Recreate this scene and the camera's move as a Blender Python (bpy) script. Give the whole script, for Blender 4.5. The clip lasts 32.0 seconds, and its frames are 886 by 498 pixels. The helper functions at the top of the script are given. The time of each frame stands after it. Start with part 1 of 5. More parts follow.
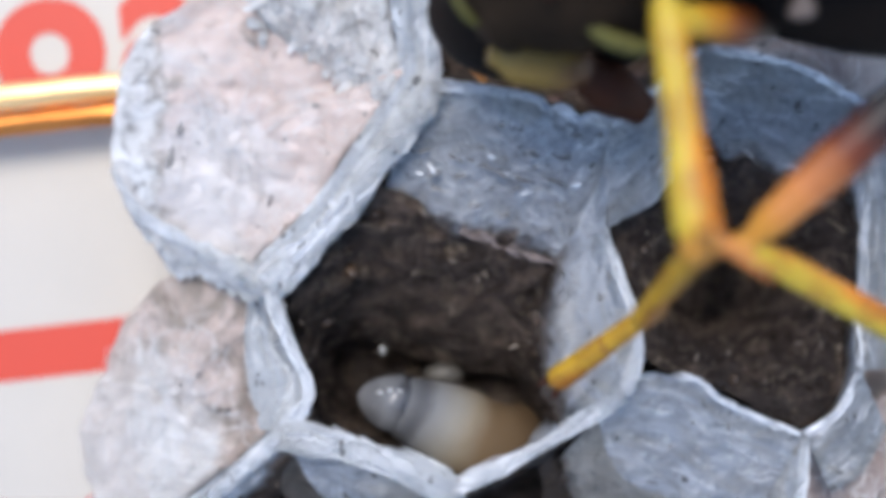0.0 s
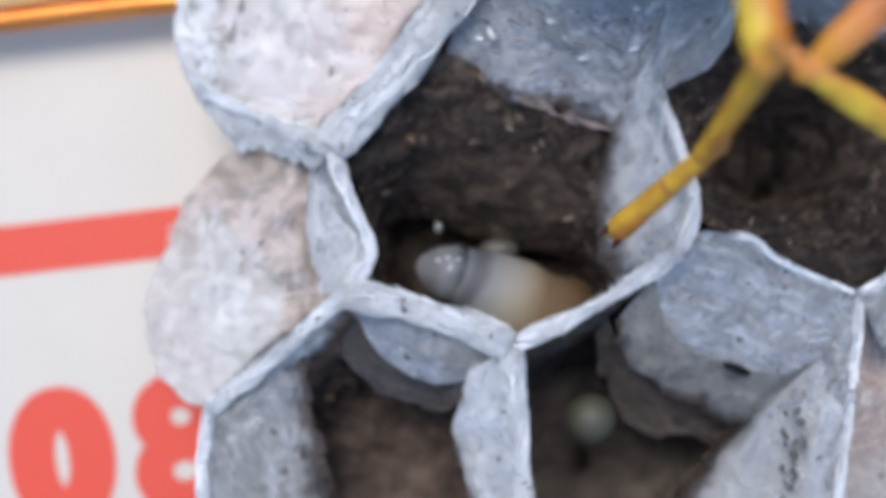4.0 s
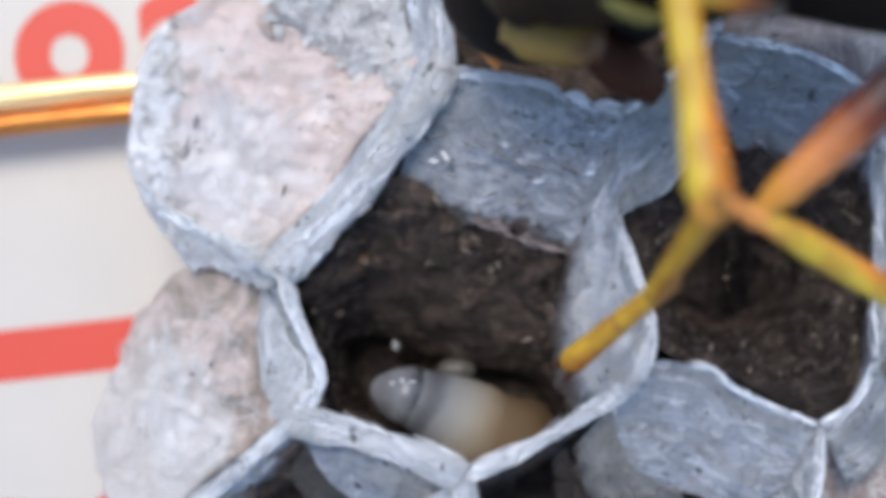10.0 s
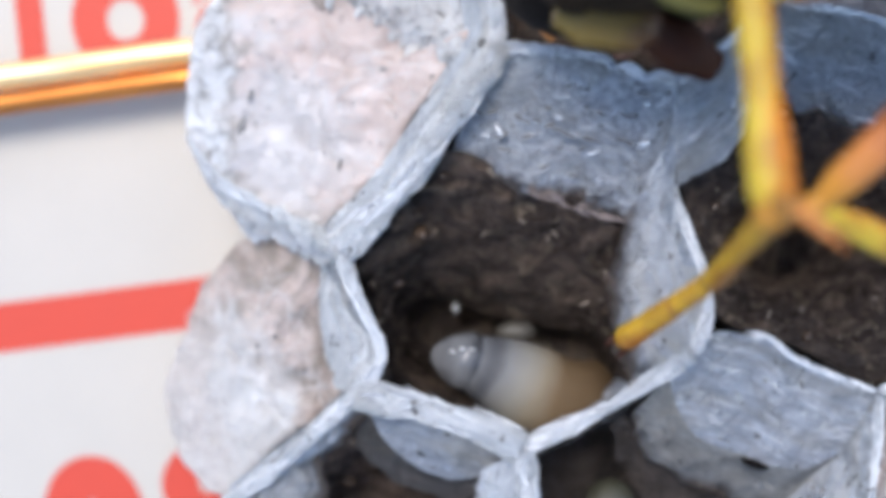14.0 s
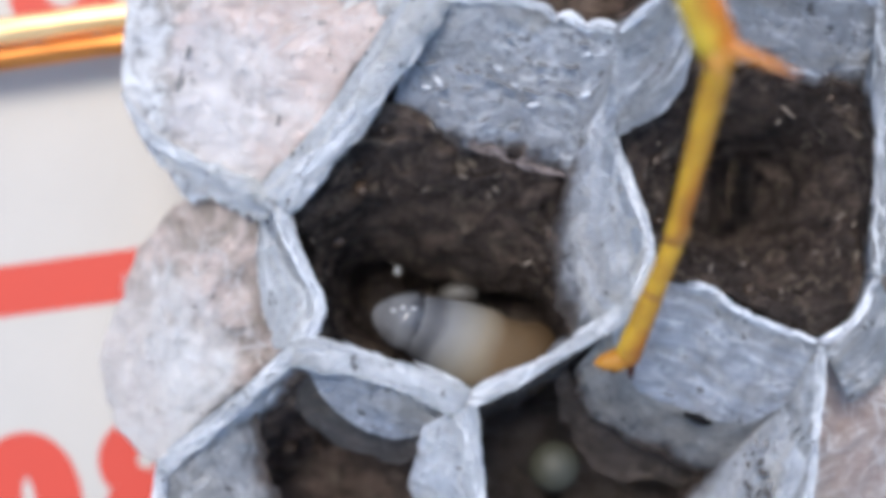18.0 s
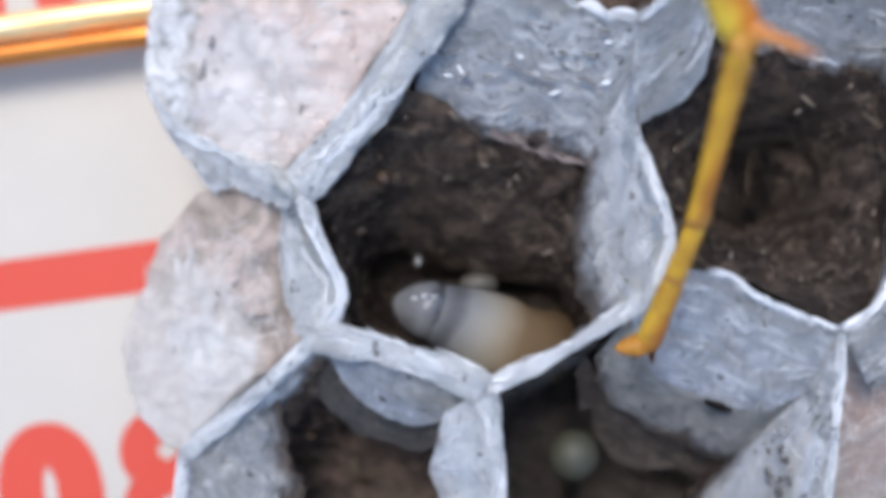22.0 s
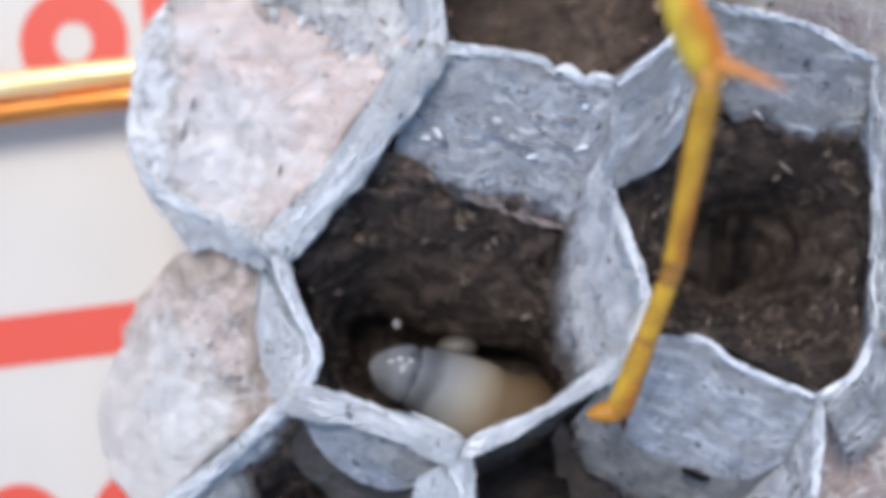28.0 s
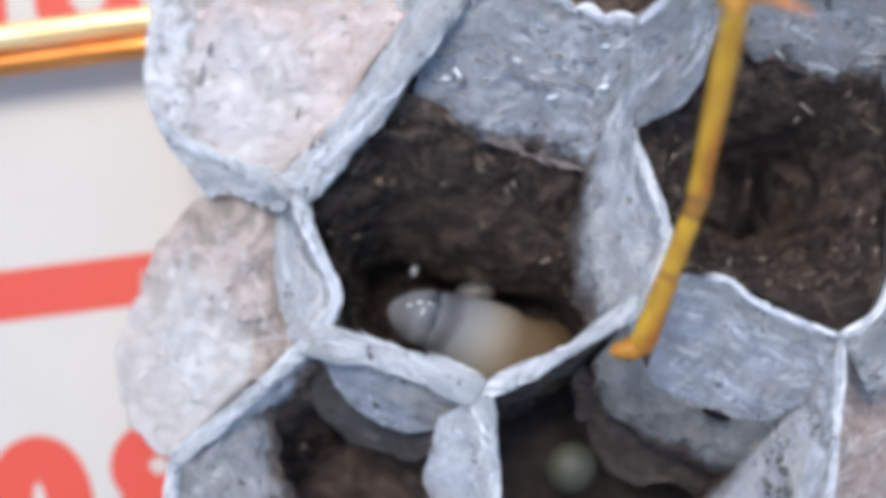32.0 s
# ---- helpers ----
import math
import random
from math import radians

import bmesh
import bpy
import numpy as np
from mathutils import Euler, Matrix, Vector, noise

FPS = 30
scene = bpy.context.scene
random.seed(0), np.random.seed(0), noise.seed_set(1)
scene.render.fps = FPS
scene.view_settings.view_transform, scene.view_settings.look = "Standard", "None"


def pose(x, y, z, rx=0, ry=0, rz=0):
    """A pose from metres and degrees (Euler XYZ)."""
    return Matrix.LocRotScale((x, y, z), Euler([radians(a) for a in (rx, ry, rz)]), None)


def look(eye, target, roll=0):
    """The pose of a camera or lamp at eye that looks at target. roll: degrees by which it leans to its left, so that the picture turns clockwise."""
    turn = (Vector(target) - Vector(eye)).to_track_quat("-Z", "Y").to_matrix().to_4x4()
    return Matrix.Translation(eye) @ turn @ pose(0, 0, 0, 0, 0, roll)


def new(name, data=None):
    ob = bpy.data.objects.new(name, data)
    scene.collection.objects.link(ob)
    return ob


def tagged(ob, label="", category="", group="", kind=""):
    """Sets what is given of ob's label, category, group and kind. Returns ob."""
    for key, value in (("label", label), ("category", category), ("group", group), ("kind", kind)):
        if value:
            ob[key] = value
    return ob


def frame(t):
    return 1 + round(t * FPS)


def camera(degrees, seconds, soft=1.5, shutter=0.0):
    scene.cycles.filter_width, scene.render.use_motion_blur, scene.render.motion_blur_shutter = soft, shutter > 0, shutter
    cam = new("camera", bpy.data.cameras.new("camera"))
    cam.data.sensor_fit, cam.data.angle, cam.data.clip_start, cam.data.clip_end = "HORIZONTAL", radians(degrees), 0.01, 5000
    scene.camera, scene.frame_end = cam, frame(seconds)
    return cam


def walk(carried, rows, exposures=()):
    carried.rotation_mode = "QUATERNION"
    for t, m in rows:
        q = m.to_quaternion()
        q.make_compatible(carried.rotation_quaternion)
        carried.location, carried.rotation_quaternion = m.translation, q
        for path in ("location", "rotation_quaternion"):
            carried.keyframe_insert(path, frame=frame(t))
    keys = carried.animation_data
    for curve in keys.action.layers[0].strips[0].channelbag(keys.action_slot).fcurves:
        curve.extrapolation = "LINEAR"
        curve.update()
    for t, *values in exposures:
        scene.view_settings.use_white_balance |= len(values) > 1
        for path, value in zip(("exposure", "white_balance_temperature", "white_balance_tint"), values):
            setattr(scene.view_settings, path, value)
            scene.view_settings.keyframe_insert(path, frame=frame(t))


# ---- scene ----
MM, EXPOSURE = 0.001, 0.66
cam = camera(40.0, 32.0, soft=5.7)
# a close-up lens: sharp at the rims of the cells, soft at the sheet and at the legs
cam.data.dof.use_dof, cam.data.dof.focus_distance, cam.data.dof.aperture_fstop = True, 18.5 * MM, 62.0
# seconds, eye in millimetres, turn in degrees; z = 0 is the printed sheet
ROWS = [
    (0, -0.000, -0.000, 23.300, 0.037, 0.006, -0.001),
    (0.5, -0.014, -0.088, 23.316, 0.056, -0.041, -0.009),
    (1, -0.052, -0.167, 23.375, 0.207, 0.015, -0.001),
    (1.5, -0.271, -0.503, 23.489, 0.126, 1.113, -0.132),
    (2, -0.616, -0.582, 23.685, 0.333, 2.250, -0.245),
    (2.5, -0.658, -0.927, 23.726, -0.062, 2.615, -0.306),
    (3, -0.599, -1.422, 23.694, -0.322, 1.790, -0.158),
    (3.5, -0.574, -1.797, 23.686, -0.356, 1.052, -0.062),
    (5.5, -0.589, -2.159, 23.671, -0.660, 1.100, -0.014),
    (6, -0.679, -2.285, 23.725, -0.846, 1.250, -0.052),
    (6.5, -0.693, -2.393, 23.736, -0.834, 1.452, -0.038),
    (7, -0.710, -2.331, 23.777, -0.677, 1.342, -0.058),
    (7.5, -0.517, -1.828, 23.670, -0.281, 1.228, -0.081),
    (8, -0.282, -1.280, 23.546, 0.506, 1.145, -0.023),
    (8.5, -0.095, -1.058, 23.420, 1.631, 0.991, 0.141),
    (9, -0.059, -0.928, 23.428, 2.063, 1.003, 0.146),
    (9.5, -0.004, -0.982, 23.338, 2.191, 0.924, 0.242),
    (10, 0.069, -1.005, 23.289, 2.542, 0.820, 0.334),
    (10.5, 0.154, -0.912, 23.269, 3.541, 0.253, 0.506),
    (11, 0.307, -0.884, 23.244, 4.034, -0.142, 0.621),
    (11.5, 0.334, -0.829, 23.235, 4.272, -0.197, 0.666),
    (12, 0.290, -0.745, 23.225, 4.285, -0.266, 0.695),
    (12.5, 0.287, -0.774, 23.211, 3.970, -0.503, 0.574),
    (13, 0.207, -0.541, 23.145, 3.067, -0.374, 0.232),
    (13.1, 0.245, -0.353, 23.146, 3.292, 0.300, 0.107),
    (13.2, 0.282, -0.164, 23.147, 3.484, 1.293, -0.019),
    (13.3, 0.320, 0.025, 23.149, 3.775, 1.572, -0.145),
    (13.4, 0.358, 0.213, 23.150, 3.259, 1.976, -0.271),
    (13.5, 0.395, 0.402, 23.151, 1.734, 2.018, -0.397),
    (13.6, 0.381, 0.403, 23.203, 0.390, 2.068, -0.537),
    (13.7, 0.366, 0.404, 23.255, -1.082, 2.906, -0.678),
    (13.8, 0.351, 0.405, 23.307, -2.430, 4.149, -0.819),
    (13.9, 0.336, 0.406, 23.359, -2.878, 4.273, -0.959),
    (14, 0.321, 0.408, 23.411, -3.057, 4.175, -1.100),
    (14.5, 0.366, 0.255, 23.292, -2.605, 3.105, -1.243),
    (16.5, 0.417, -0.453, 23.363, -1.529, 2.457, -1.207),
    (17, 0.400, -0.567, 23.321, -1.634, 2.230, -1.214),
    (17.5, 0.490, -0.645, 23.244, -1.628, 1.986, -1.179),
    (18, 0.505, -0.757, 23.207, -1.712, 2.028, -1.168),
    (18.5, 0.362, -1.118, 23.220, -1.479, 2.334, -1.091),
    (19, 0.331, -1.001, 23.270, -1.377, 2.416, -1.115),
    (19.5, 0.323, -1.032, 23.285, -1.105, 2.331, -1.081),
    (20, 0.293, -1.101, 23.290, -1.322, 2.552, -1.115),
    (20.5, 0.297, -1.147, 23.290, -1.280, 2.329, -1.038),
    (21, 0.352, -1.157, 23.296, -1.440, 2.517, -1.038),
    (21.5, 0.366, -1.122, 23.317, -1.363, 2.518, -1.028),
    (22, 0.353, -1.107, 23.343, -1.216, 2.573, -1.096),
    (22.5, 0.325, -1.146, 23.356, -1.204, 2.567, -1.079),
    (23, 0.374, -1.193, 23.343, -1.335, 2.612, -1.046),
    (23.5, 0.225, -1.382, 23.314, -1.603, 2.364, -1.035),
    (24, 0.185, -1.427, 23.345, -1.570, 2.558, -1.002),
    (24.5, 0.225, -1.523, 23.304, -1.535, 2.359, -0.923),
    (26.5, 0.397, -1.680, 23.448, -0.577, 3.332, -0.880),
    (27, 0.558, -1.389, 23.330, 1.318, 3.571, -0.648),
    (27.5, 0.734, -1.310, 23.246, 1.850, 3.395, -0.484),
    (28, 0.771, -1.229, 23.247, 2.117, 2.746, -0.429),
    (28.5, 0.708, -1.283, 23.269, 1.918, 2.374, -0.425),
    (29, 0.698, -1.494, 23.236, 1.977, 2.494, -0.350),
    (29.5, 0.620, -1.536, 23.208, 1.746, 2.496, -0.457),
    (30, 0.522, -1.696, 23.224, 1.627, 2.745, -0.467),
    (30.5, 0.342, -2.121, 23.222, 1.291, 3.230, -0.513),
    (31, 0.466, -1.987, 23.189, 1.463, 3.011, -0.483),
    (31.5, 0.477, -1.968, 23.178, 1.336, 2.939, -0.555),
    (32, 0.464, -1.913, 23.188, 1.462, 2.774, -0.566),
]
walk(cam, [(t, pose(x * MM, y * MM, z * MM, rx, ry, rz)) for t, x, y, z, rx, ry, rz in ROWS],
     [(t, EXPOSURE + e, 6520, 10) for t, e in ((0.0, 0.01), (3.0, 0.02), (6.5, -0.08), (10.0, -0.04), (13.4, 0.10), (17.0, -0.02), (21.0, 0.0), (28.0, 0.0), (32.0, 0.0))])

# ---- light ----
world = bpy.data.worlds.new("sky")
scene.world = world
world.use_nodes = True
wn = world.node_tree
sky = wn.nodes.new("ShaderNodeTexSky")
sky.sky_type, sky.sun_disc = "NISHITA", False
sky.sun_elevation, sky.sun_rotation = radians(65), radians(-17)
wn.links.new(sky.outputs[0], wn.nodes["Background"].inputs[0])
wn.nodes["Background"].inputs[1].default_value = 0.198
sun = new("sun", bpy.data.lights.new("sun", "SUN"))
sun.data.energy, sun.data.angle, sun.data.color = 1.95, radians(24), (1.0, 0.95, 0.88)
sun.matrix_world = look((-0.12, 0.38, 0.917), (0, 0, 0))


# ---- materials ----
class Mat:
    """Small builder for node materials; lengths in its coordinates are millimetres."""

    def __init__(self, name, rough=0.6, metal=0.0, spec=0.5):
        self.m = bpy.data.materials.new(name)
        self.m.use_nodes = True
        self.t = self.m.node_tree
        self.b = self.t.nodes["Principled BSDF"]
        self.b.inputs["Roughness"].default_value = rough
        self.b.inputs["Metallic"].default_value = metal
        self.b.inputs["Specular IOR Level"].default_value = spec
        self.co = self.t.nodes.new("ShaderNodeTexCoord")

    def mapped(self, out, scale, loc=(0, 0, 0)):
        n = self.t.nodes.new("ShaderNodeMapping")
        n.inputs["Scale"].default_value = scale
        n.inputs["Location"].default_value = loc
        self.t.links.new(self.co.outputs[out], n.inputs[0])
        return n.outputs[0]

    def mm(self, f=1.0, loc=(0, 0, 0)):
        return self.mapped("Object", (1000 * f,) * 3, loc)

    def noise(self, vec, scale=1.0, detail=4.0, rough=0.6, distort=0.0):
        n = self.t.nodes.new("ShaderNodeTexNoise")
        for key, v in (("Scale", scale), ("Detail", detail), ("Roughness", rough), ("Distortion", distort)):
            n.inputs[key].default_value = v
        self.t.links.new(vec, n.inputs["Vector"])
        return n.outputs[0]

    def voronoi(self, vec, scale=1.0, feature="F1"):
        n = self.t.nodes.new("ShaderNodeTexVoronoi")
        n.feature = feature
        n.inputs["Scale"].default_value = scale
        self.t.links.new(vec, n.inputs["Vector"])
        return n.outputs[0]

    def ramp(self, fac, *stops):
        n = self.t.nodes.new("ShaderNodeValToRGB")
        els = n.color_ramp.elements
        while len(els) < len(stops):
            els.new(0.5)
        for e, (p, c) in zip(els, stops):
            e.position = p
            e.color = (*c, 1) if isinstance(c, tuple) else (c, c, c, 1)
        self.t.links.new(fac, n.inputs[0])
        return n.outputs[0]

    def mix(self, fac, a, b, mode="MIX"):
        n = self.t.nodes.new("ShaderNodeMix")
        n.data_type, n.blend_type = "RGBA", mode
        for socket, v in ((n.inputs[0], fac), (n.inputs[6], a), (n.inputs[7], b)):
            if isinstance(v, bpy.types.NodeSocket):
                self.t.links.new(v, socket)
            elif isinstance(v, tuple):
                socket.default_value = (*v, 1)
            else:
                socket.default_value = v
        return n.outputs[2]

    def math(self, op, a, b=0.0):
        n = self.t.nodes.new("ShaderNodeMath")
        n.operation = op
        for socket, v in zip(n.inputs, (a, b)):
            if isinstance(v, bpy.types.NodeSocket):
                self.t.links.new(v, socket)
            else:
                socket.default_value = v
        return n.outputs[0]

    def axis(self, vec, which):
        n = self.t.nodes.new("ShaderNodeSeparateXYZ")
        self.t.links.new(vec, n.inputs[0])
        return n.outputs[which]

    def bump(self, height, dist, strength=1.0, after=None):
        n = self.t.nodes.new("ShaderNodeBump")
        n.inputs["Distance"].default_value = dist * MM
        n.inputs["Strength"].default_value = strength
        self.t.links.new(height, n.inputs["Height"])
        if after:
            self.t.links.new(after, n.inputs["Normal"])
        return n.outputs[0]

    def done(self, color=None, normal=None, rough=None):
        for key, v in (("Base Color", color), ("Normal", normal), ("Roughness", rough)):
            if isinstance(v, bpy.types.NodeSocket):
                self.t.links.new(v, self.b.inputs[key])
            elif v is not None:
                self.b.inputs[key].default_value = (*v, 1) if isinstance(v, tuple) else v
        return self.m


def pulp_material(name, pale, dusk, seed, relief, tan_dark=(0.066, 0.050, 0.043), tan_light=(0.215, 0.158, 0.126), streak=1.0, grain=1.0, blend=1.6):
    """Chewed wood pulp: banded grey fibre, dark flecks, tanned brown and glossy where the UV's v is over zero."""
    k = Mat(name, 0.62, spec=0.35)
    uv = k.mapped("UV", (1, 1, 1), (seed, 0, 0))
    bands = k.noise(k.mapped("UV", (0.7, 4.6 * grain, 1), (seed, 0, 0)), 1.0, 5, 0.60, 0.7)
    if streak < 1:
        bands = k.mix(streak, k.noise(k.mm(2.6, (seed, 1, 0)), 1.0, 5, 0.65, 0.6), bands)
    fine = k.noise(k.mm(9, (seed, 0, 0)), 1.0, 3, 0.7)
    patch = k.noise(k.mm(0.9, (seed, 3, 0)), 1.0, 3, 0.5)
    col = k.mix(k.ramp(bands, (0.34, 0.0), (0.58, 1.0)), dusk, pale)
    col = k.mix(k.ramp(patch, (0.35, 0.0), (0.7, 0.6)), col, tuple(c * 0.93 for c in pale))
    col = k.mix(k.ramp(fine, (0.58, 0.0), (0.78, 0.35)), col, tuple(min(0.97, c * 1.16) for c in pale))
    strand = k.noise(k.mapped("UV", (2.0, 7.0 * grain, 1), (seed + 6, 3, 0)), 1.0, 4, 0.60, 1.0)
    col = k.mix(k.ramp(strand, (0.54, 0.0), (0.68, 0.6)), col, tuple(min(0.98, c * 1.40) for c in pale))
    col = k.mix(k.ramp(strand, (0.34, 0.3), (0.43, 0.0)), col, tuple(c * 0.75 for c in dusk))
    speck = k.noise(k.mm(5.5, (seed + 1, 6, 0)), 1.0, 3, 0.6)
    col = k.mix(k.ramp(speck, (0.60, 0.0), (0.70, 0.7)), col, tuple(min(0.98, c * 1.5) for c in pale))
    grey = (pale[1] + dusk[1]) / 2
    wash = k.noise(k.mapped("UV", (0.45, 1.5, 1), (seed + 3, 8, 0)), 1.0, 3, 0.55, 0.5)
    col = k.mix(k.ramp(wash, (0.47, 0.0), (0.62, 0.75)), col, (grey * 0.98, grey * 0.96, grey * 0.92))
    col = k.mix(k.ramp(wash, (0.32, 0.5), (0.44, 0.0)), col, tuple(min(0.98, c * 1.18) for c in pale))
    slit = k.noise(k.mapped("UV", (2.6, 9.0, 1), (seed + 9, 4, 0)), 1.0, 2, 0.5, 0.8)
    col = k.mix(k.ramp(slit, (0.685, 0.0), (0.72, 0.75)), col, (0.15, 0.145, 0.145))
    fleck = k.noise(k.mm(3.6, (seed + 4, 2, 0)), 1.0, 2, 0.55)
    fine2 = k.noise(k.mm(9.0, (seed + 8, 5, 0)), 1.0, 2, 0.5)
    dark = k.math("MAXIMUM", k.ramp(fleck, (0.68, 0.0), (0.71, 0.8)), k.ramp(fine2, (0.705, 0.0), (0.74, 0.7)))
    col = k.mix(dark, col, (0.10, 0.09, 0.085))
    hair = k.noise(k.mapped("UV", (2.4, 15, 1), (seed + 2, 7, 0)), 1.0, 4, 0.65, 0.8)
    col = k.mix(k.ramp(hair, (0.57, 0.0), (0.72, 0.3 * streak)), col, tuple(min(0.97, c * 1.25) for c in pale))
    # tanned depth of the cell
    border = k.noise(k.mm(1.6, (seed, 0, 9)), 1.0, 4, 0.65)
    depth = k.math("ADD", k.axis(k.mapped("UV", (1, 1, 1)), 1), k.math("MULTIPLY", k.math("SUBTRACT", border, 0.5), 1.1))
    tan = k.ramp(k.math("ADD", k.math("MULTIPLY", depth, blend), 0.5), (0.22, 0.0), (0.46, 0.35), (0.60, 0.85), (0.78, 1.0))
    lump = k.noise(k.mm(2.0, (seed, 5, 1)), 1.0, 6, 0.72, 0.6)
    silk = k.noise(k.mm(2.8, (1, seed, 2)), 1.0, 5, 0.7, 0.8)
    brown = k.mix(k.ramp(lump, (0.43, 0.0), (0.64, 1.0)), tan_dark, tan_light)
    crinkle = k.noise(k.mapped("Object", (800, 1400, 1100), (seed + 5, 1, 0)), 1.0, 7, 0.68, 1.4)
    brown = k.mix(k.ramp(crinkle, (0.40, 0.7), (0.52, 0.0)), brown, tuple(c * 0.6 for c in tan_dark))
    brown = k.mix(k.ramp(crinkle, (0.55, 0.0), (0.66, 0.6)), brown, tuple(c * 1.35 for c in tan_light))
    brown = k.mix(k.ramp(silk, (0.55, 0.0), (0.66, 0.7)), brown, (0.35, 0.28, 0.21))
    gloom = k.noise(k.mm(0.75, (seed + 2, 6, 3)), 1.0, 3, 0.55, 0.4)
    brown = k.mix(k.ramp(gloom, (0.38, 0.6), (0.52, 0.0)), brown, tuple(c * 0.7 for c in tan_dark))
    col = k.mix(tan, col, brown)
    h = k.math("ADD", k.math("ADD", k.math("MULTIPLY", bands, 0.45), k.math("MULTIPLY", hair, 0.25)), k.math("MULTIPLY", fine, 0.30))
    n1 = k.bump(k.math("ADD", strand, speck), 0.09, 0.8, k.bump(h, relief, 1.0))
    n2 = k.bump(lump, 1.6, 1.0, n1)
    n2 = k.bump(k.math("MULTIPLY", crinkle, tan), 0.9, 0.9, n2)
    return k.done(col, n2, k.ramp(tan, (0.0, 0.66), (1.0, 0.27)))


def silk_material(name, tint, veil, seed, stain=False, mottle=0.5, relief=1.0, felt=None, blush=False):
    """Silken cell cap: matted threads over a pinkish shine-through, with grey felt and brown smears."""
    k = Mat(name, 0.55, spec=0.4)
    p = k.mm(1.0, (seed, 0, 0))
    warp = k.noise(p, 0.38, 5, 0.6, 0.5)
    if blush:  # the shine-through is strongest on one flank
        flank = k.math("ADD", k.math("MULTIPLY", k.math("ADD", k.axis(k.mm(1.0), 0), 2.9), 0.075), k.math("MULTIPLY", k.math("SUBTRACT", k.axis(k.mm(1.0), 1), 1.9), 0.06))
        warp = k.math("ADD", warp, flank)
    mott = k.noise(k.mm(1.0, (0, seed, 4)), 1.3, 6, 0.68, 1.2)
    thread = k.noise(k.mapped("Object", (2400, 5200, 3000), (seed, 1, 0)), 1.0, 5, 0.72, 1.6)
    col = k.mix(k.ramp(warp, (0.42, 0.0), (0.54, 1.0)), veil, tint)
    col = k.mix(k.ramp(mott, (0.53, 0.0), (0.72, mottle)), col, (0.44, 0.38, 0.335))
    col = k.mix(k.ramp(thread, (0.50, 0.0), (0.72, 0.6)), col, (0.86, 0.825, 0.80))
    if stain:
        smear = k.math("ADD", k.axis(k.mm(1.0), 1), k.math("MULTIPLY", k.noise(k.mm(0.9, (3, 8, 0)), 1.0, 5, 0.6, 0.8), 3.6))
        # browner towards the right side as well, beside the strip of wall
        smear = k.math("ADD", smear, k.math("MULTIPLY", k.math("MAXIMUM", k.math("ADD", k.axis(k.mm(1.0), 0), 4.1), 0.0), 2.2))
        smear = k.math("MULTIPLY", k.math("ADD", smear, 1.0), 0.5)
        col = k.mix(k.ramp(smear, (0.22, 0.0), (0.62, 0.85)), col, k.mix(k.ramp(mott, (0.4, 0.0), (0.6, 1.0)), (0.68, 0.54, 0.475), (0.33, 0.265, 0.215)))
    if felt is not None:
        rag = k.math("ADD", k.math("SUBTRACT", felt, k.axis(k.mm(1.0), 0)), k.math("MULTIPLY", k.math("SUBTRACT", k.noise(k.mm(0.8, (5, 2, 0)), 1.0, 5, 0.65, 0.8), 0.5), 2.2))
        knot = k.noise(k.mm(2.6, (2, 9, 0)), 1.0, 5, 0.7, 0.8)
        grey = k.ramp(knot, (0.36, (0.32, 0.31, 0.30)), (0.48, (0.76, 0.755, 0.75)), (0.58, (0.94, 0.94, 0.94)))
        seam = k.ramp(rag, (0.0, 0.0), (0.12, 0.7), (0.30, 0.7), (0.5, 0.0))
        col = k.mix(k.math("MULTIPLY", seam, k.ramp(mott, (0.42, 0.0), (0.58, 1.0))), k.mix(k.ramp(rag, (0.05, 0.0), (0.35, 0.85)), col, grey), (0.36, 0.31, 0.265))
    pit = k.noise(k.mm(3.2, (seed, 7, 0)), 1.0, 2, 0.5)
    col = k.mix(k.ramp(pit, (0.69, 0.0), (0.74, 0.25 if stain else 0.7)), col, (0.15, 0.13, 0.12))
    n = k.bump(thread, 0.35 * relief, 0.8, k.bump(mott, 0.8 * relief, 0.8))
    return k.done(col, n, k.ramp(mott, (0.3, 0.62), (0.7, 0.42)))


def plain(name, color, rough=0.5, metal=0.0, vary=0.25, scale=2.5, depth=0.05, spec=0.5, dark=None):
    k = Mat(name, rough, metal, spec)
    big = k.noise(k.mm(scale), 1.0, 4, 0.6)
    col = k.mix(k.ramp(big, (0.3, 0.0), (0.75, vary)), color, dark or tuple(c * 0.45 for c in color))
    return k.done(col, k.bump(k.noise(k.mm(scale * 4), 1.0, 3, 0.6), depth, 0.5))


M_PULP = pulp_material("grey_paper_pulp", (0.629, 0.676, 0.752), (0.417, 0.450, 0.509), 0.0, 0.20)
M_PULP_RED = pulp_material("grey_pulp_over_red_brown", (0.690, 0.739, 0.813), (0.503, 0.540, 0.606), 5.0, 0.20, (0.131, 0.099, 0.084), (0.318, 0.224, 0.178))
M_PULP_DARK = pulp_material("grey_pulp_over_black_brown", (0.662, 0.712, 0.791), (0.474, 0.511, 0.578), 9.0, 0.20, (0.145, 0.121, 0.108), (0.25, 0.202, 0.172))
M_VEIL = pulp_material("thin_beige_paper", (0.673, 0.678, 0.683), (0.411, 0.402, 0.393), 61.0, 0.25, blend=0.85)
M_SHELF = pulp_material("dull_grey_layer", (0.515, 0.535, 0.562), (0.350, 0.363, 0.384), 33.0, 0.20)
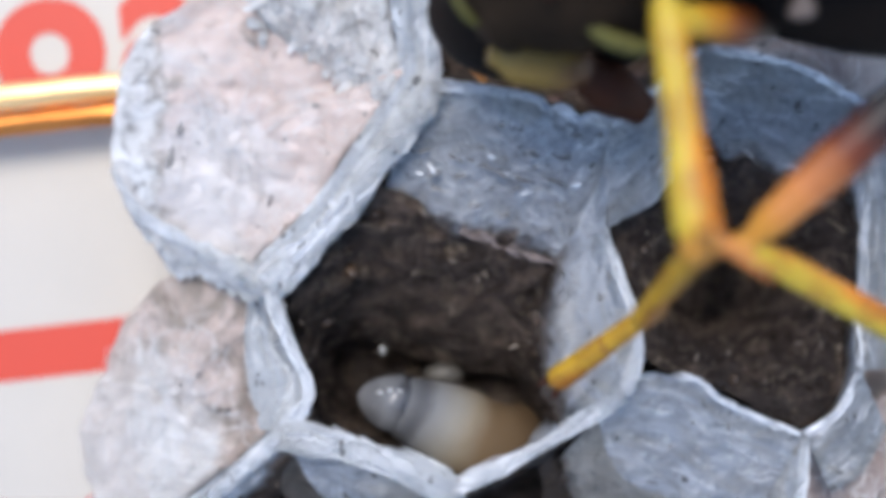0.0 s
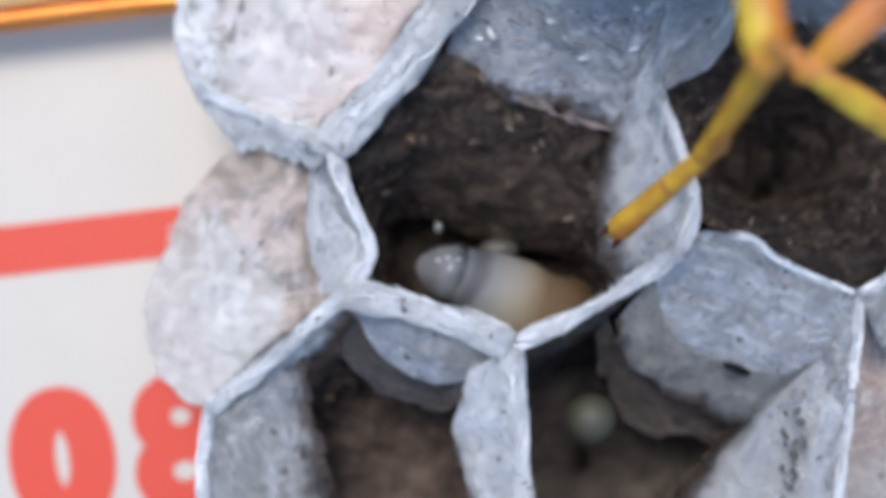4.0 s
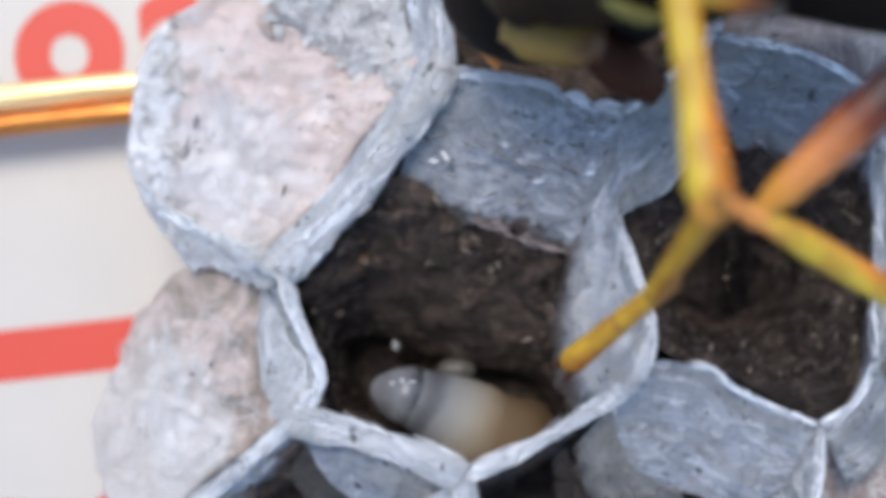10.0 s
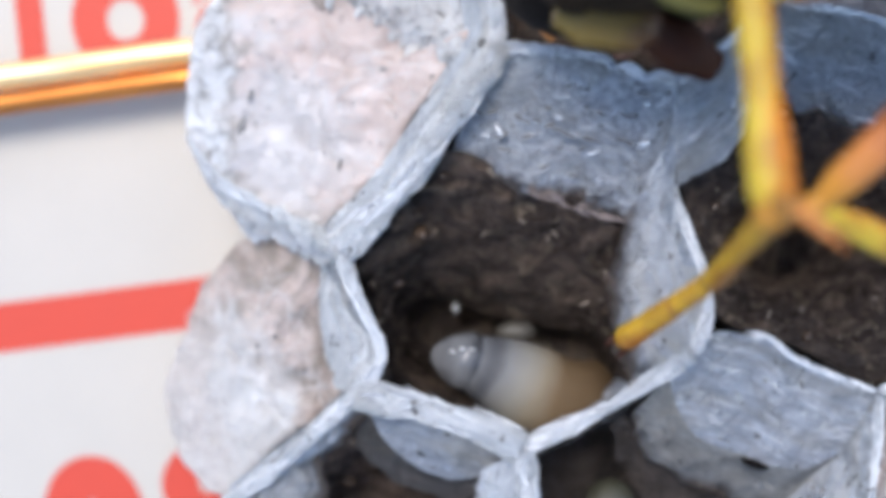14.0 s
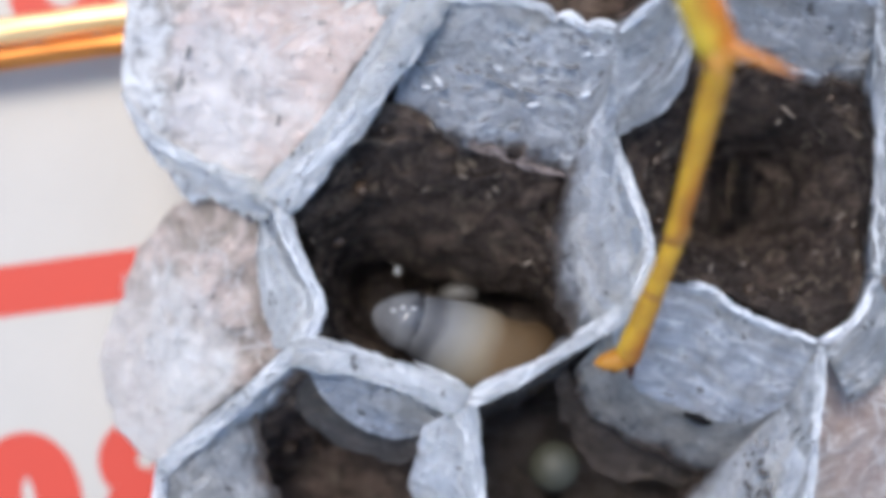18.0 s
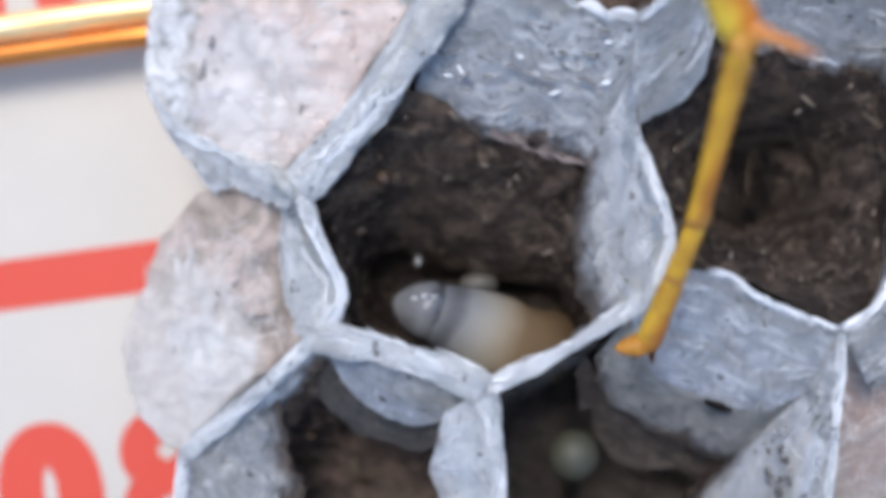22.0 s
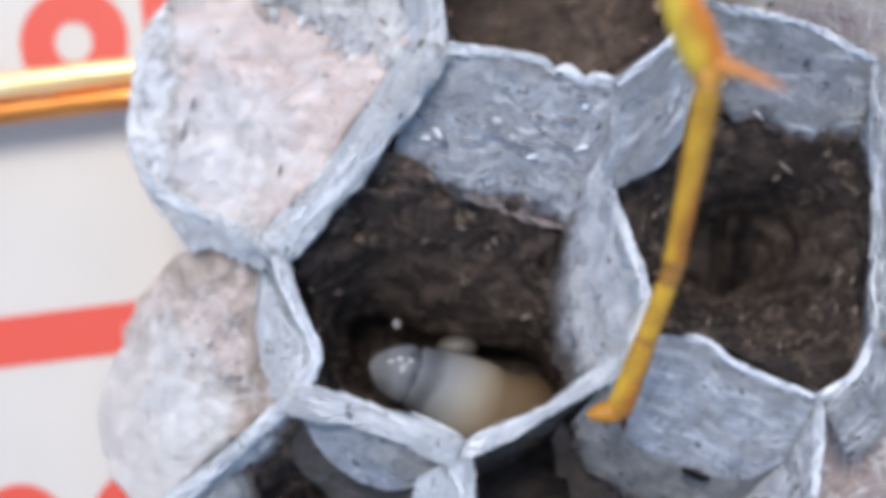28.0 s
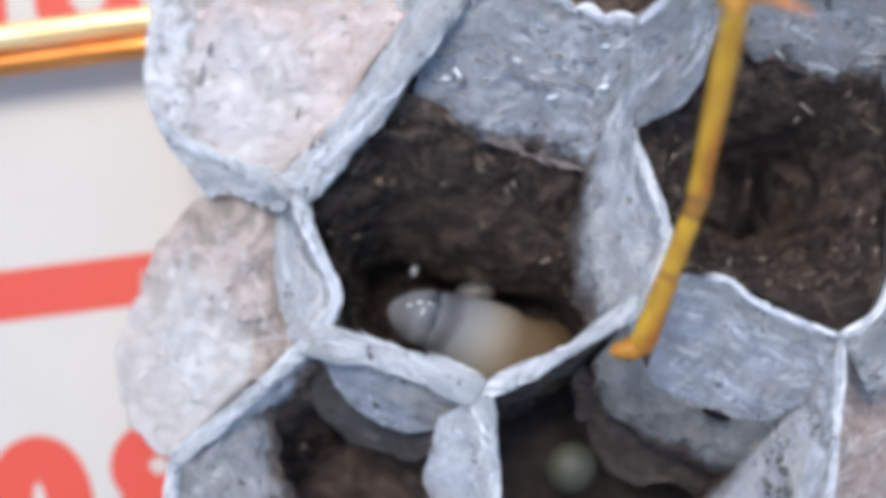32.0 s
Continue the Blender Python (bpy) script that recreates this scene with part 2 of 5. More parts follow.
M_RIM = pulp_material("pale_pulp_lip", (0.945, 0.965, 0.99), (0.735, 0.777, 0.84), 13.0, 0.50, streak=0.75, grain=2.2)
M_LAYER = pulp_material("fresh_paper_layer", (0.680, 0.707, 0.750), (0.375, 0.391, 0.421), 27.0, 0.24)
M_TIER = pulp_material("thin_grey_layer", (0.510, 0.495, 0.462), (0.360, 0.346, 0.320), 41.0, 0.15)
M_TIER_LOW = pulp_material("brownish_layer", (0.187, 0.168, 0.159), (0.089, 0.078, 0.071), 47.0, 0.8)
M_PALE = pulp_material("pale_inner_wall", (0.90, 0.932, 0.985), (0.635, 0.677, 0.745), 17.0, 0.24, blend=0.85)
M_CRESCENT = pulp_material("soft_grey_layer", (0.532, 0.575, 0.651), (0.410, 0.443, 0.500), 35.0, 0.10, streak=0.5)
M_MID = pulp_material("bluish_grey_layer", (0.620, 0.656, 0.722), (0.355, 0.380, 0.427), 29.0, 0.24)
M_CREASE = plain("dusky_shade_and_fleck", (0.224, 0.215, 0.210), 0.8, vary=0.6, scale=3, depth=0.0)
M_SILK_ROSE = silk_material("rose_brown_silk", (0.492, 0.387, 0.352), (0.545, 0.483, 0.457), 71.0, mottle=0.6)
M_SILK_FELTED = silk_material("felted_pink_silk", (0.783, 0.633, 0.571), (0.773, 0.721, 0.703), 0.0, mottle=0.35, relief=0.55, felt=-4.45, blush=True)
M_SILK_WHITE = silk_material("white_silk", (0.835, 0.817, 0.799), (0.843, 0.840, 0.835), 21.0, mottle=0.08, relief=0.5)
M_SILK_STAINED = silk_material("stained_silk", (0.747, 0.677, 0.633), (0.755, 0.734, 0.716), 55.0, True, 0.5, 0.6)
M_SILK_GREY = silk_material("grey_felt_silk", (0.545, 0.545, 0.536), (0.633, 0.641, 0.651), 37.0, felt=3.0)

k = Mat("sheet_paper", 0.55, spec=0.35)
col = k.mix(k.ramp(k.noise(k.mm(0.35), 1.0, 4, 0.6), (0.3, 0.0), (0.75, 0.6)), (0.482, 0.439, 0.383), (0.430, 0.396, 0.349))
col = k.mix(k.ramp(k.noise(k.mm(2.2), 1.0, 4, 0.7), (0.62, 0.0), (0.8, 0.3)), col, (0.393, 0.374, 0.344))
M_SHEET = k.done(col, k.bump(k.noise(k.mm(5), 1.0, 4, 0.6), 0.03, 0.4))
M_RED = plain("red_print", (0.52, 0.058, 0.034), 0.5, vary=0.35, scale=1.2, depth=0.02, spec=0.3, dark=(0.477, 0.058, 0.037))
M_TABLE = plain("grey_tabletop", (0.393, 0.383, 0.365), 0.6, vary=0.5, scale=0.05, depth=0.1)
k = Mat("brass", 0.46, 1.0)
col = k.mix(k.ramp(k.noise(k.mapped("Object", (300, 2600, 2600)), 1.0, 3, 0.6), (0.35, 0.0), (0.7, 1.0)), (1.0, 0.76, 0.42), (0.93, 0.54, 0.20))
M_BRASS = k.done(col, k.bump(k.noise(k.mapped("Object", (250, 6000, 6000)), 1.0, 2, 0.5), 0.02, 0.35))

# copper tone, darkened further for the shade of the upper wire
k = Mat("shaded_copper_brass", 0.42, 1.0)
col = k.mix(k.ramp(k.noise(k.mapped("Object", (300, 2600, 2600)), 1.0, 3, 0.6), (0.35, 0.0), (0.7, 1.0)), (0.62, 0.25, 0.065), (0.33, 0.11, 0.028))
M_COPPER = k.done(col, k.bump(k.noise(k.mapped("Object", (250, 6000, 6000)), 1.0, 2, 0.5), 0.02, 0.35))


def leg_material(name, near, far, joint):
    """Yellow chitin that turns orange towards the end of a joint."""
    k = Mat(name, 0.45, spec=0.35)
    at = k.axis(k.mm(1.0), 2)
    side = k.axis(k.mm(1.0), 0)
    n = k.noise(k.mm(1.8), 1.0, 4, 0.6)
    f = k.math("ADD", k.math("ADD", k.math("MULTIPLY", at, 0.20), k.math("MULTIPLY", side, 2.6)), k.math("SUBTRACT", n, 0.42))
    col = k.mix(k.ramp(f, (0.25, 0.0), (0.8, 1.0)), near, far)
    col = k.mix(k.ramp(k.noise(k.mm(2.4, (4, 0, 0)), 1.0, 4, 0.65), (0.48, 0.0), (0.68, 0.75)), col, joint)
    k.b.inputs["Subsurface Weight"].default_value = 0.15
    k.b.inputs["Subsurface Radius"].default_value = (0.0004, 0.0002, 0.0001)
    return k.done(col, k.bump(k.noise(k.mm(7), 1.0, 3, 0.6), 0.03, 0.5))


M_LEG = leg_material("yellow_chitin", (0.468, 0.327, 0.028), (0.524, 0.159, 0.009), (0.243, 0.079, 0.007))
M_TARSUS = leg_material("amber_chitin", (0.439, 0.248, 0.017), (0.318, 0.103, 0.006), (0.206, 0.070, 0.007))
M_FEMUR = leg_material("orange_chitin", (0.524, 0.187, 0.047), (0.561, 0.281, 0.037), (0.150, 0.037, 0.011))
M_BLACK = plain("black_chitin", (0.0075, 0.0065, 0.0065), 0.55, vary=0.4, scale=1.5, depth=0.04, spec=0.05, dark=(0.013, 0.007, 0.005))
M_YELLOW = plain("lemon_mark", (0.224, 0.210, 0.047), 0.5, vary=0.4, scale=2.5, depth=0.03, dark=(0.430, 0.374, 0.094))
M_OLIVE = plain("olive_mark", (0.122, 0.117, 0.033), 0.55, vary=0.7, scale=3.0, depth=0.03, spec=0.2, dark=(0.037, 0.034, 0.011))
M_BROWN = plain("brown_black_chitin", (0.026, 0.017, 0.011), 0.6, vary=0.9, scale=0.8, depth=0.06, spec=0.04, dark=(0.009, 0.007, 0.006))
M_RUST = plain("rust_chitin", (0.039, 0.011, 0.005), 0.5, vary=0.7, scale=1.4, depth=0.04, spec=0.12, dark=(0.013, 0.006, 0.004))


def thigh_material(name, stops):
    """Chitin whose colour changes along a joint, with a ragged border."""
    k = Mat(name, 0.4, spec=0.35)
    at = k.math("ADD", k.math("MULTIPLY", k.axis(k.mm(1.0), 2), 0.25), k.math("MULTIPLY", k.math("SUBTRACT", k.noise(k.mm(2.0), 1.0, 4, 0.6), 0.5), 0.22))
    return k.done(k.ramp(at, *stops), k.bump(k.noise(k.mm(7), 1.0, 3, 0.6), 0.03, 0.5))


M_MID_THIGH = thigh_material("black_to_yellow_chitin", ((0.08, (0.014, 0.009, 0.007)), (0.20, (0.187, 0.047, 0.009)), (0.30, (0.430, 0.178, 0.013)), (0.45, (0.468, 0.318, 0.028))))
M_HIND_THIGH = thigh_material("black_to_orange_chitin", ((0.26, (0.009, 0.007, 0.007)), (0.40, (0.131, 0.028, 0.009)), (0.54, (0.449, 0.159, 0.047)), (0.72, (0.430, 0.187, 0.023)), (0.9, (0.374, 0.187, 0.019))))
# yellow thigh with the shade under the body put into its colour
M_SHADED_THIGH = thigh_material("shaded_yellow_chitin", ((0.0, (0.187, 0.117, 0.021)), (0.20, (0.159, 0.094, 0.017)), (0.30, (0.065, 0.023, 0.009))))
M_RUST_RING = plain("burnt_orange_joint", (0.281, 0.117, 0.009), 0.4, vary=0.5, scale=3, depth=0.03)
k = Mat("wing_membrane", 0.65, spec=0.08)
veins = k.noise(k.mapped("Object", (160, 1500, 700)), 1.0, 4, 0.6, 0.6)
k.b.inputs["Alpha"].default_value = 0.93
M_WING = k.done(k.mix(k.ramp(veins, (0.35, 0.0), (0.68, 1.0)), (0.020, 0.008, 0.004), (0.066, 0.022, 0.006)), k.bump(veins, 0.05, 0.5))


def soft_material(name, color, rough, weight, dark):
    k = Mat(name, rough, spec=0.5)
    k.b.inputs["Subsurface Weight"].default_value = weight
    k.b.inputs["Subsurface Radius"].default_value = (0.0009, 0.0006, 0.0004)
    n = k.noise(k.mm(1.4), 1.0, 4, 0.6)
    return k.done(k.mix(k.ramp(n, (0.3, 0.0), (0.75, 0.7)), color, dark), k.bump(k.noise(k.mm(4), 1.0, 3, 0.6), 0.04, 0.4))


M_GRUB_TAN = soft_material("tan_grub_skin", (0.056, 0.052, 0.045), 0.5, 0.1, (0.075, 0.065, 0.056))
M_EGG = soft_material("egg_shell", (0.050, 0.051, 0.036), 0.6, 0.05, (0.044, 0.045, 0.033))
M_AMBER = plain("amber_glint_bead", (0.178, 0.136, 0.079), 0.15, vary=0.5, scale=4, depth=0.02)
M_BEAD = plain("silk_and_glint_clear", (0.654, 0.673, 0.692), 0.12, vary=0.3, scale=3, depth=0.02)


# ---- mesh helpers ----
GRIDS = []  # surfaces that carry fibres: kind, vertices, rows, columns, closed, uvs


def link_mesh(name, verts, faces, material, parent=None, label="", uvs=None, origin=(0, 0, 0)):
    """One smooth mesh object from millimetre vertices; uvs: one (u, v) a vertex."""
    me = bpy.data.meshes.new(name)
    me.from_pydata([((x - origin[0]) * MM, (y - origin[1]) * MM, (z - origin[2]) * MM) for x, y, z in verts], [], faces)
    if uvs is not None:
        layer = me.uv_layers.new(name="UVMap")
        for loop in me.loops:
            layer.data[loop.index].uv = uvs[loop.vertex_index]
    me.polygons.foreach_set("use_smooth", [True] * len(me.polygons))
    me.materials.append(material)
    ob = new(name, me)
    ob.location = [c * MM for c in origin]
    if parent is not None:
        ob.parent = parent
    return tagged(ob, label)


def part(name, bm, material, parent, label=""):
    """Links a bmesh in millimetres as one mesh object under a thing or a part."""
    for v in bm.verts:
        v.co *= MM
    me = bpy.data.meshes.new(name)
    bm.to_mesh(me)
    bm.free()
    me.polygons.foreach_set("use_smooth", [True] * len(me.polygons))
    me.materials.append(material)
    ob = new(name, me)
    ob.parent = parent
    return tagged(ob, label)


def thing(name, at, label, category, group="", kind=""):
    ob = new(name)
    ob.empty_display_size = 0.001
    ob.location = [c * MM for c in at]
    return tagged(ob, label, category, group, kind)


def rnd(p, f, seed=0.0):
    return noise.noise(Vector((p[0] * f + seed, p[1] * f - seed * 0.7, p[2] * f + seed * 1.3)))


def rough_noise(p, f, seed=0.0):
    return rnd(p, f, seed) + 0.5 * rnd(p, f * 2.1, seed + 9) + 0.25 * rnd(p, f * 4.3, seed + 17)


def curve(points, n):
    """A smooth line through the points (Catmull-Rom), n + 1 places along it."""
    p = [Vector(q) for q in points]
    p = [2 * p[0] - p[1], *p, 2 * p[-1] - p[-2]]
    out, spans = [], len(p) - 3
    for i in range(n + 1):
        x = i / n * spans
        s = min(int(x), spans - 1)
        t = x - s
        a, b, c, d = p[s:s + 4]
        out.append(0.5 * ((2 * b) + (c - a) * t + (2 * a - 5 * b + 4 * c - d) * t * t + (3 * b - a - 3 * c + d) * t ** 3))
    return out


def grid_faces(rows, cols, closed):
    return [(r * cols + c, r * cols + (c + 1) % cols, (r + 1) * cols + (c + 1) % cols, (r + 1) * cols + c)
            for r in range(rows - 1) for c in range(cols if closed else cols - 1)]


def tube(name, line, radius, material, parent, label="", flat=1.0, rag=0.25, seed=0.0, sides=10, closed_ends=True):
    """A ragged rounded cord along a line; radius: a number or a function of 0..1."""
    verts, uvs, run = [], [], 0.0
    n = len(line)
    for i, p in enumerate(line):
        d = (line[min(i + 1, n - 1)] - line[max(i - 1, 0)]).normalized()
        side = d.cross(Vector((0, 0, 1)))
        side = side.normalized() if side.length > 1e-4 else Vector((1, 0, 0))
        up = side.cross(d)
        run += (p - line[i - 1]).length if i else 0
        r = radius(i / (n - 1)) if callable(radius) else radius
        for j in range(sides):
            a = 2 * math.pi * j / sides
            w = side * math.cos(a) + up * math.sin(a) * flat
            q = p + w * r
            q += w * r * rag * (rough_noise(q, 1.7, seed) + 0.30 * rnd(q, 8.0, seed + 2))
            verts.append(q)
            uvs.append((run, -1.6 - r * min(a, 2 * math.pi - a)))
    if parent is not None and name == "rim":
        GRIDS.append(("rim", verts, n, sides, True, uvs))
    faces = grid_faces(n, sides, True)
    if closed_ends:
        faces += [tuple(range(sides))[::-1], tuple(range((n - 1) * sides, n * sides))]
    return link_mesh(name, verts, faces, material, parent, label, uvs)


def blob(name, at, radii, material, parent, label="", turn=(0, 0, 0), rag=0.03, seg=24, rings=16, freq=1.2, shape=None):
    """A rounded body with a slightly uneven skin; shape(v) changes its vertices."""
    bm = bmesh.new()
    bmesh.ops.create_uvsphere(bm, u_segments=seg, v_segments=rings, radius=1.0)
    m = Matrix.Translation(at) @ Euler([radians(a) for a in turn]).to_matrix().to_4x4()
    for v in bm.verts:
        c = Vector((v.co.x * radii[0], v.co.y * radii[1], v.co.z * radii[2]))
        if shape:
            c = Vector(shape(v.co.copy(), c))
        c *= 1 + rag * rough_noise(c, freq, at[0] + 3)
        v.co = m @ c
    return part(name, bm, material, parent, label)


def limb(name, length, profile, material, parent, label="", sides=14):
    """A joint of a leg along its own z from 0 to length; profile: (0..1, radius) pairs."""
    verts, n = [], 26
    for i in range(n + 1):
        s = i / n
        for (a, ra), (b, rb) in zip(profile, profile[1:]):
            if a <= s <= b:
                f = (s - a) / (b - a)
                f = f * f * (3 - 2 * f)
                r = ra + (rb - ra) * f
        for j in range(sides):
            w = 2 * math.pi * j / sides
            verts.append((r * math.cos(w), r * math.sin(w) * 0.85, s * length))
    faces = grid_faces(n + 1, sides, True) + [tuple(range(sides))[::-1], tuple(range(n * sides, (n + 1) * sides))]
    return link_mesh(name, verts, faces, material, parent, label)


def along(p, q):
    """The pose of a limb that starts at p and points at q, in millimetres."""
    d = (Vector(q) - Vector(p)).normalized()
    return Matrix.Translation(Vector(p) * MM) @ d.to_track_quat("Z", "Y").to_matrix().to_4x4()


# ---- the sheet under the nest ----
table = link_mesh("tabletop", [(-190, -140, -0.4), (190, -140, -0.4), (190, 140, -0.4), (-190, 140, -0.4),
                               (-190, -140, -30), (190, -140, -30), (190, 140, -30), (-190, 140, -30)],
                  [(0, 1, 2, 3), (7, 6, 5, 4), (0, 4, 5, 1), (1, 5, 6, 2), (2, 6, 7, 3), (3, 7, 4, 0)], M_TABLE)
table.data.polygons.foreach_set("use_smooth", [False] * 6)
tagged(table, "plain grey tabletop under the printed sheet", "table", kind="structure")

sheet = thing("printed_sheet", (0, 0, -0.4), "off-white card sheet printed with red lines and figures", "sheet")
SHEET_TURN = 6.4
bm = bmesh.new()
bmesh.ops.create_cube(bm, size=1.0, matrix=Matrix.Diagonal((150, 105, 0.39, 1)))
bmesh.ops.bevel(bm, geom=bm.edges[:], offset=0.1, segments=2, affect="EDGES")
card = part("card", bm, M_SHEET, sheet)
card.matrix_basis = pose(0, 0, 0.2 * MM, 0, 0, SHEET_TURN)


def printed_bar(x0, y0, x1, y1, wide, name="printed_bar"):
    """A red bar between two places of the sheet."""
    a, b = Vector((x0, y0)), Vector((x1, y1))
    d = (b - a).normalized()
    s = Vector((-d.y, d.x)) * wide / 2
    rim = [a - s, b - s, b + s, a + s]
    bm = bmesh.new()
    low = [bm.verts.new((p.x, p.y, 0.385)) for p in rim]
    top = [bm.verts.new((p.x, p.y, 0.404)) for p in rim]
    bm.faces.new(top)
    for i in range(4):
        bm.faces.new((low[i], low[(i + 1) % 4], top[(i + 1) % 4], top[i]))
    ob = part(name, bm, M_RED, sheet)
    ob.data.polygons.foreach_set("use_smooth", [False] * len(ob.data.polygons))
    return ob


def printed_glyph(text, x, y, wide, high, bold):
    """A bold printed character with its middle at a place of the sheet."""
    cu = bpy.data.curves.new("glyph", "FONT")
    cu.body, cu.size, cu.offset, cu.resolution_u = text, 1.0, bold, 10
    tmp = bpy.data.objects.new("glyph", cu)
    scene.collection.objects.link(tmp)
    dg = bpy.context.evaluated_depsgraph_get()
    me = bpy.data.meshes.new_from_object(tmp.evaluated_get(dg))
    bpy.data.objects.remove(tmp)
    co = np.array([v.co[:2] for v in me.vertices])
    lo, hi = co.min(0), co.max(0)
    turn = Euler((0, 0, radians(SHEET_TURN))).to_matrix()
    for v in me.vertices:
        p = ((v.co.x - lo[0]) / (hi[0] - lo[0]) - 0.5) * wide, ((v.co.y - lo[1]) / (hi[1] - lo[1]) - 0.5) * high
        v.co = (turn @ Vector((*p, 0)) + Vector((x, y, 0.404))) * MM
    me.materials.clear()
    me.materials.append(M_RED)
    ob = new("printed_figure", me)
    ob.parent = sheet
    return ob


printed_bar(-30.0, -4.50, -5.2, -1.68, 0.98, "printed_line")
printed_bar(-30.0, 4.05, 20.0, 9.75, 1.5, "printed_line")
printed_glyph("0", -8.47, -6.25, 2.12, 2.85, 0.085)
printed_glyph("8", -6.10, -5.95, 2.00, 2.85, 0.055)
printed_glyph("o", -7.53, 3.75, 2.15, 2.15, 0.05)
printed_bar(-9.35, 2.6, -9.50, 4.6, 0.55)
printed_glyph("a", -5.36, 4.05, 1.65, 1.95, 0.03)
printed_bar(-4.45, 4.85, -3.8, 5.15, 0.5)

# ---- brass wires ----
for y0, r, z, metal in ((2.67, 0.255, 1.02, M_BRASS), (2.20, 0.215, 0.92, M_COPPER)):
    line = curve([(-34, y0 - 2.6, 0.5), (-16, y0 - 0.80, z), (-8.9, y0, z), (-6.3, y0 + 0.29, z)] + ([(-4.2, y0 + 0.42, z)] if metal is M_BRASS else [(-5.8, y0 + 0.33, z)]), 60)
    wire = tube("brass_wire", line, r, metal, None, rag=0.03, sides=18)
    tagged(wire, "shiny golden brass wire lying on the printed sheet", "wire", "pair of brass wires")

# ---- the nest ----
V1, V2, V3, V4, V5, V6 = (-0.19, 2.46, 5.2), (2.48, 1.87, 5.2), (2.66, -2.15, 5.3), (0.12, -3.62, 5.0), (-2.41, -2.76, 4.85), (-2.62, -0.56, 4.9)
P1, P2, P3 = (3.81, 3.03, 5.3), (6.42, 2.18, 4.9), (6.32, -1.82, 4.9)
W1, W2, W3, X4 = (5.45, -2.82, 4.95), (5.12, -6.53, 4.7), (2.85, -8.31, 4.7), (0.33, -6.71, 4.8)
L1, L2, L3 = (-4.65, -4.65, 4.4), (-4.73, -6.83, 4.4), (-2.38, -8.38, 4.6)
T3, T4, T5 = (3.61, 5.57, 5.3), (1.34, 6.79, 5.3), (-0.44, 4.82, 5.0)
EDGES = {
    "V1V2": [V1, (0.66, 2.39, 5.15), (1.38, 2.26, 5.12), (1.58, 2.08, 5.05), (1.76, 2.13, 5.14), (2.05, 1.93, 5.06), (2.20, 1.97, 5.12), V2], "V2V3": [V2, (2.53, 1.14, 4.95), (2.47, 0.29, 4.9), (2.66, -0.40, 5.0), (2.86, -1.0, 5.1), (2.90, -1.60, 5.2), V3], "V3V4": [V3, (1.40, -2.98, 5.05), V4],
    "V4V5": [V4, (-1.03, -3.12, 4.9), V5], "V5V6": [V5, (-2.02, -2.16, 4.95), (-2.36, -1.3, 4.95), V6], "V6V1": [V6, (-1.65, 0.40, 4.95), V1],
    "V3W1": [V3, (2.98, -1.85, 5.15), (3.40, -1.88, 5.05), (3.85, -1.98, 5.0), (4.15, -2.24, 5.0), (4.81, -2.56, 4.95), W1], "V4X4": [V4, (0.28, -5.11, 4.9), X4], "V5L1": [V5, (-3.3, -3.59, 4.7), L1],
    "L1L2": [L1, (-4.75, -5.7, 4.45), L2], "L2L3": [L2, (-3.6, -7.7, 4.5), L3], "L3X4": [L3, (-1.0, -7.4, 4.65), X4],
    "W1W2": [W1, (5.38, -4.41, 4.8), W2], "W2W3": [W2, (4.0, -7.5, 4.7), W3], "W3X4": [W3, (1.6, -7.6, 4.75), X4],
    "V2P1": [V2, (3.2, 2.40, 5.2), P1], "P1P2": [P1, (5.3, 2.75, 5.0), P2], "P2P3": [P2, (6.38, 0.2, 4.8), P3], "P3W1": [P3, (5.98, -2.45, 4.9), W1],
    "P1T3": [P1, (3.8, 4.3, 5.3), T3], "T3T4": [T3, (2.5, 6.3, 5.3), T4], "T4T5": [T4, (0.3, 5.9, 5.2), T5], "T5V1": [T5, (-0.15, 2.95, 5.1), V1],
}


def edge(key, n=22):
    """The line of a rim, in either direction."""
    if key in EDGES:
        return curve(EDGES[key], n)
    return curve(EDGES[key[2:] + key[:2]], n)[::-1]


nest = thing("paper_wasp_nest", (0, 0, 0), "grey paper wasp nest with open and silk-capped cells", "wasp nest")


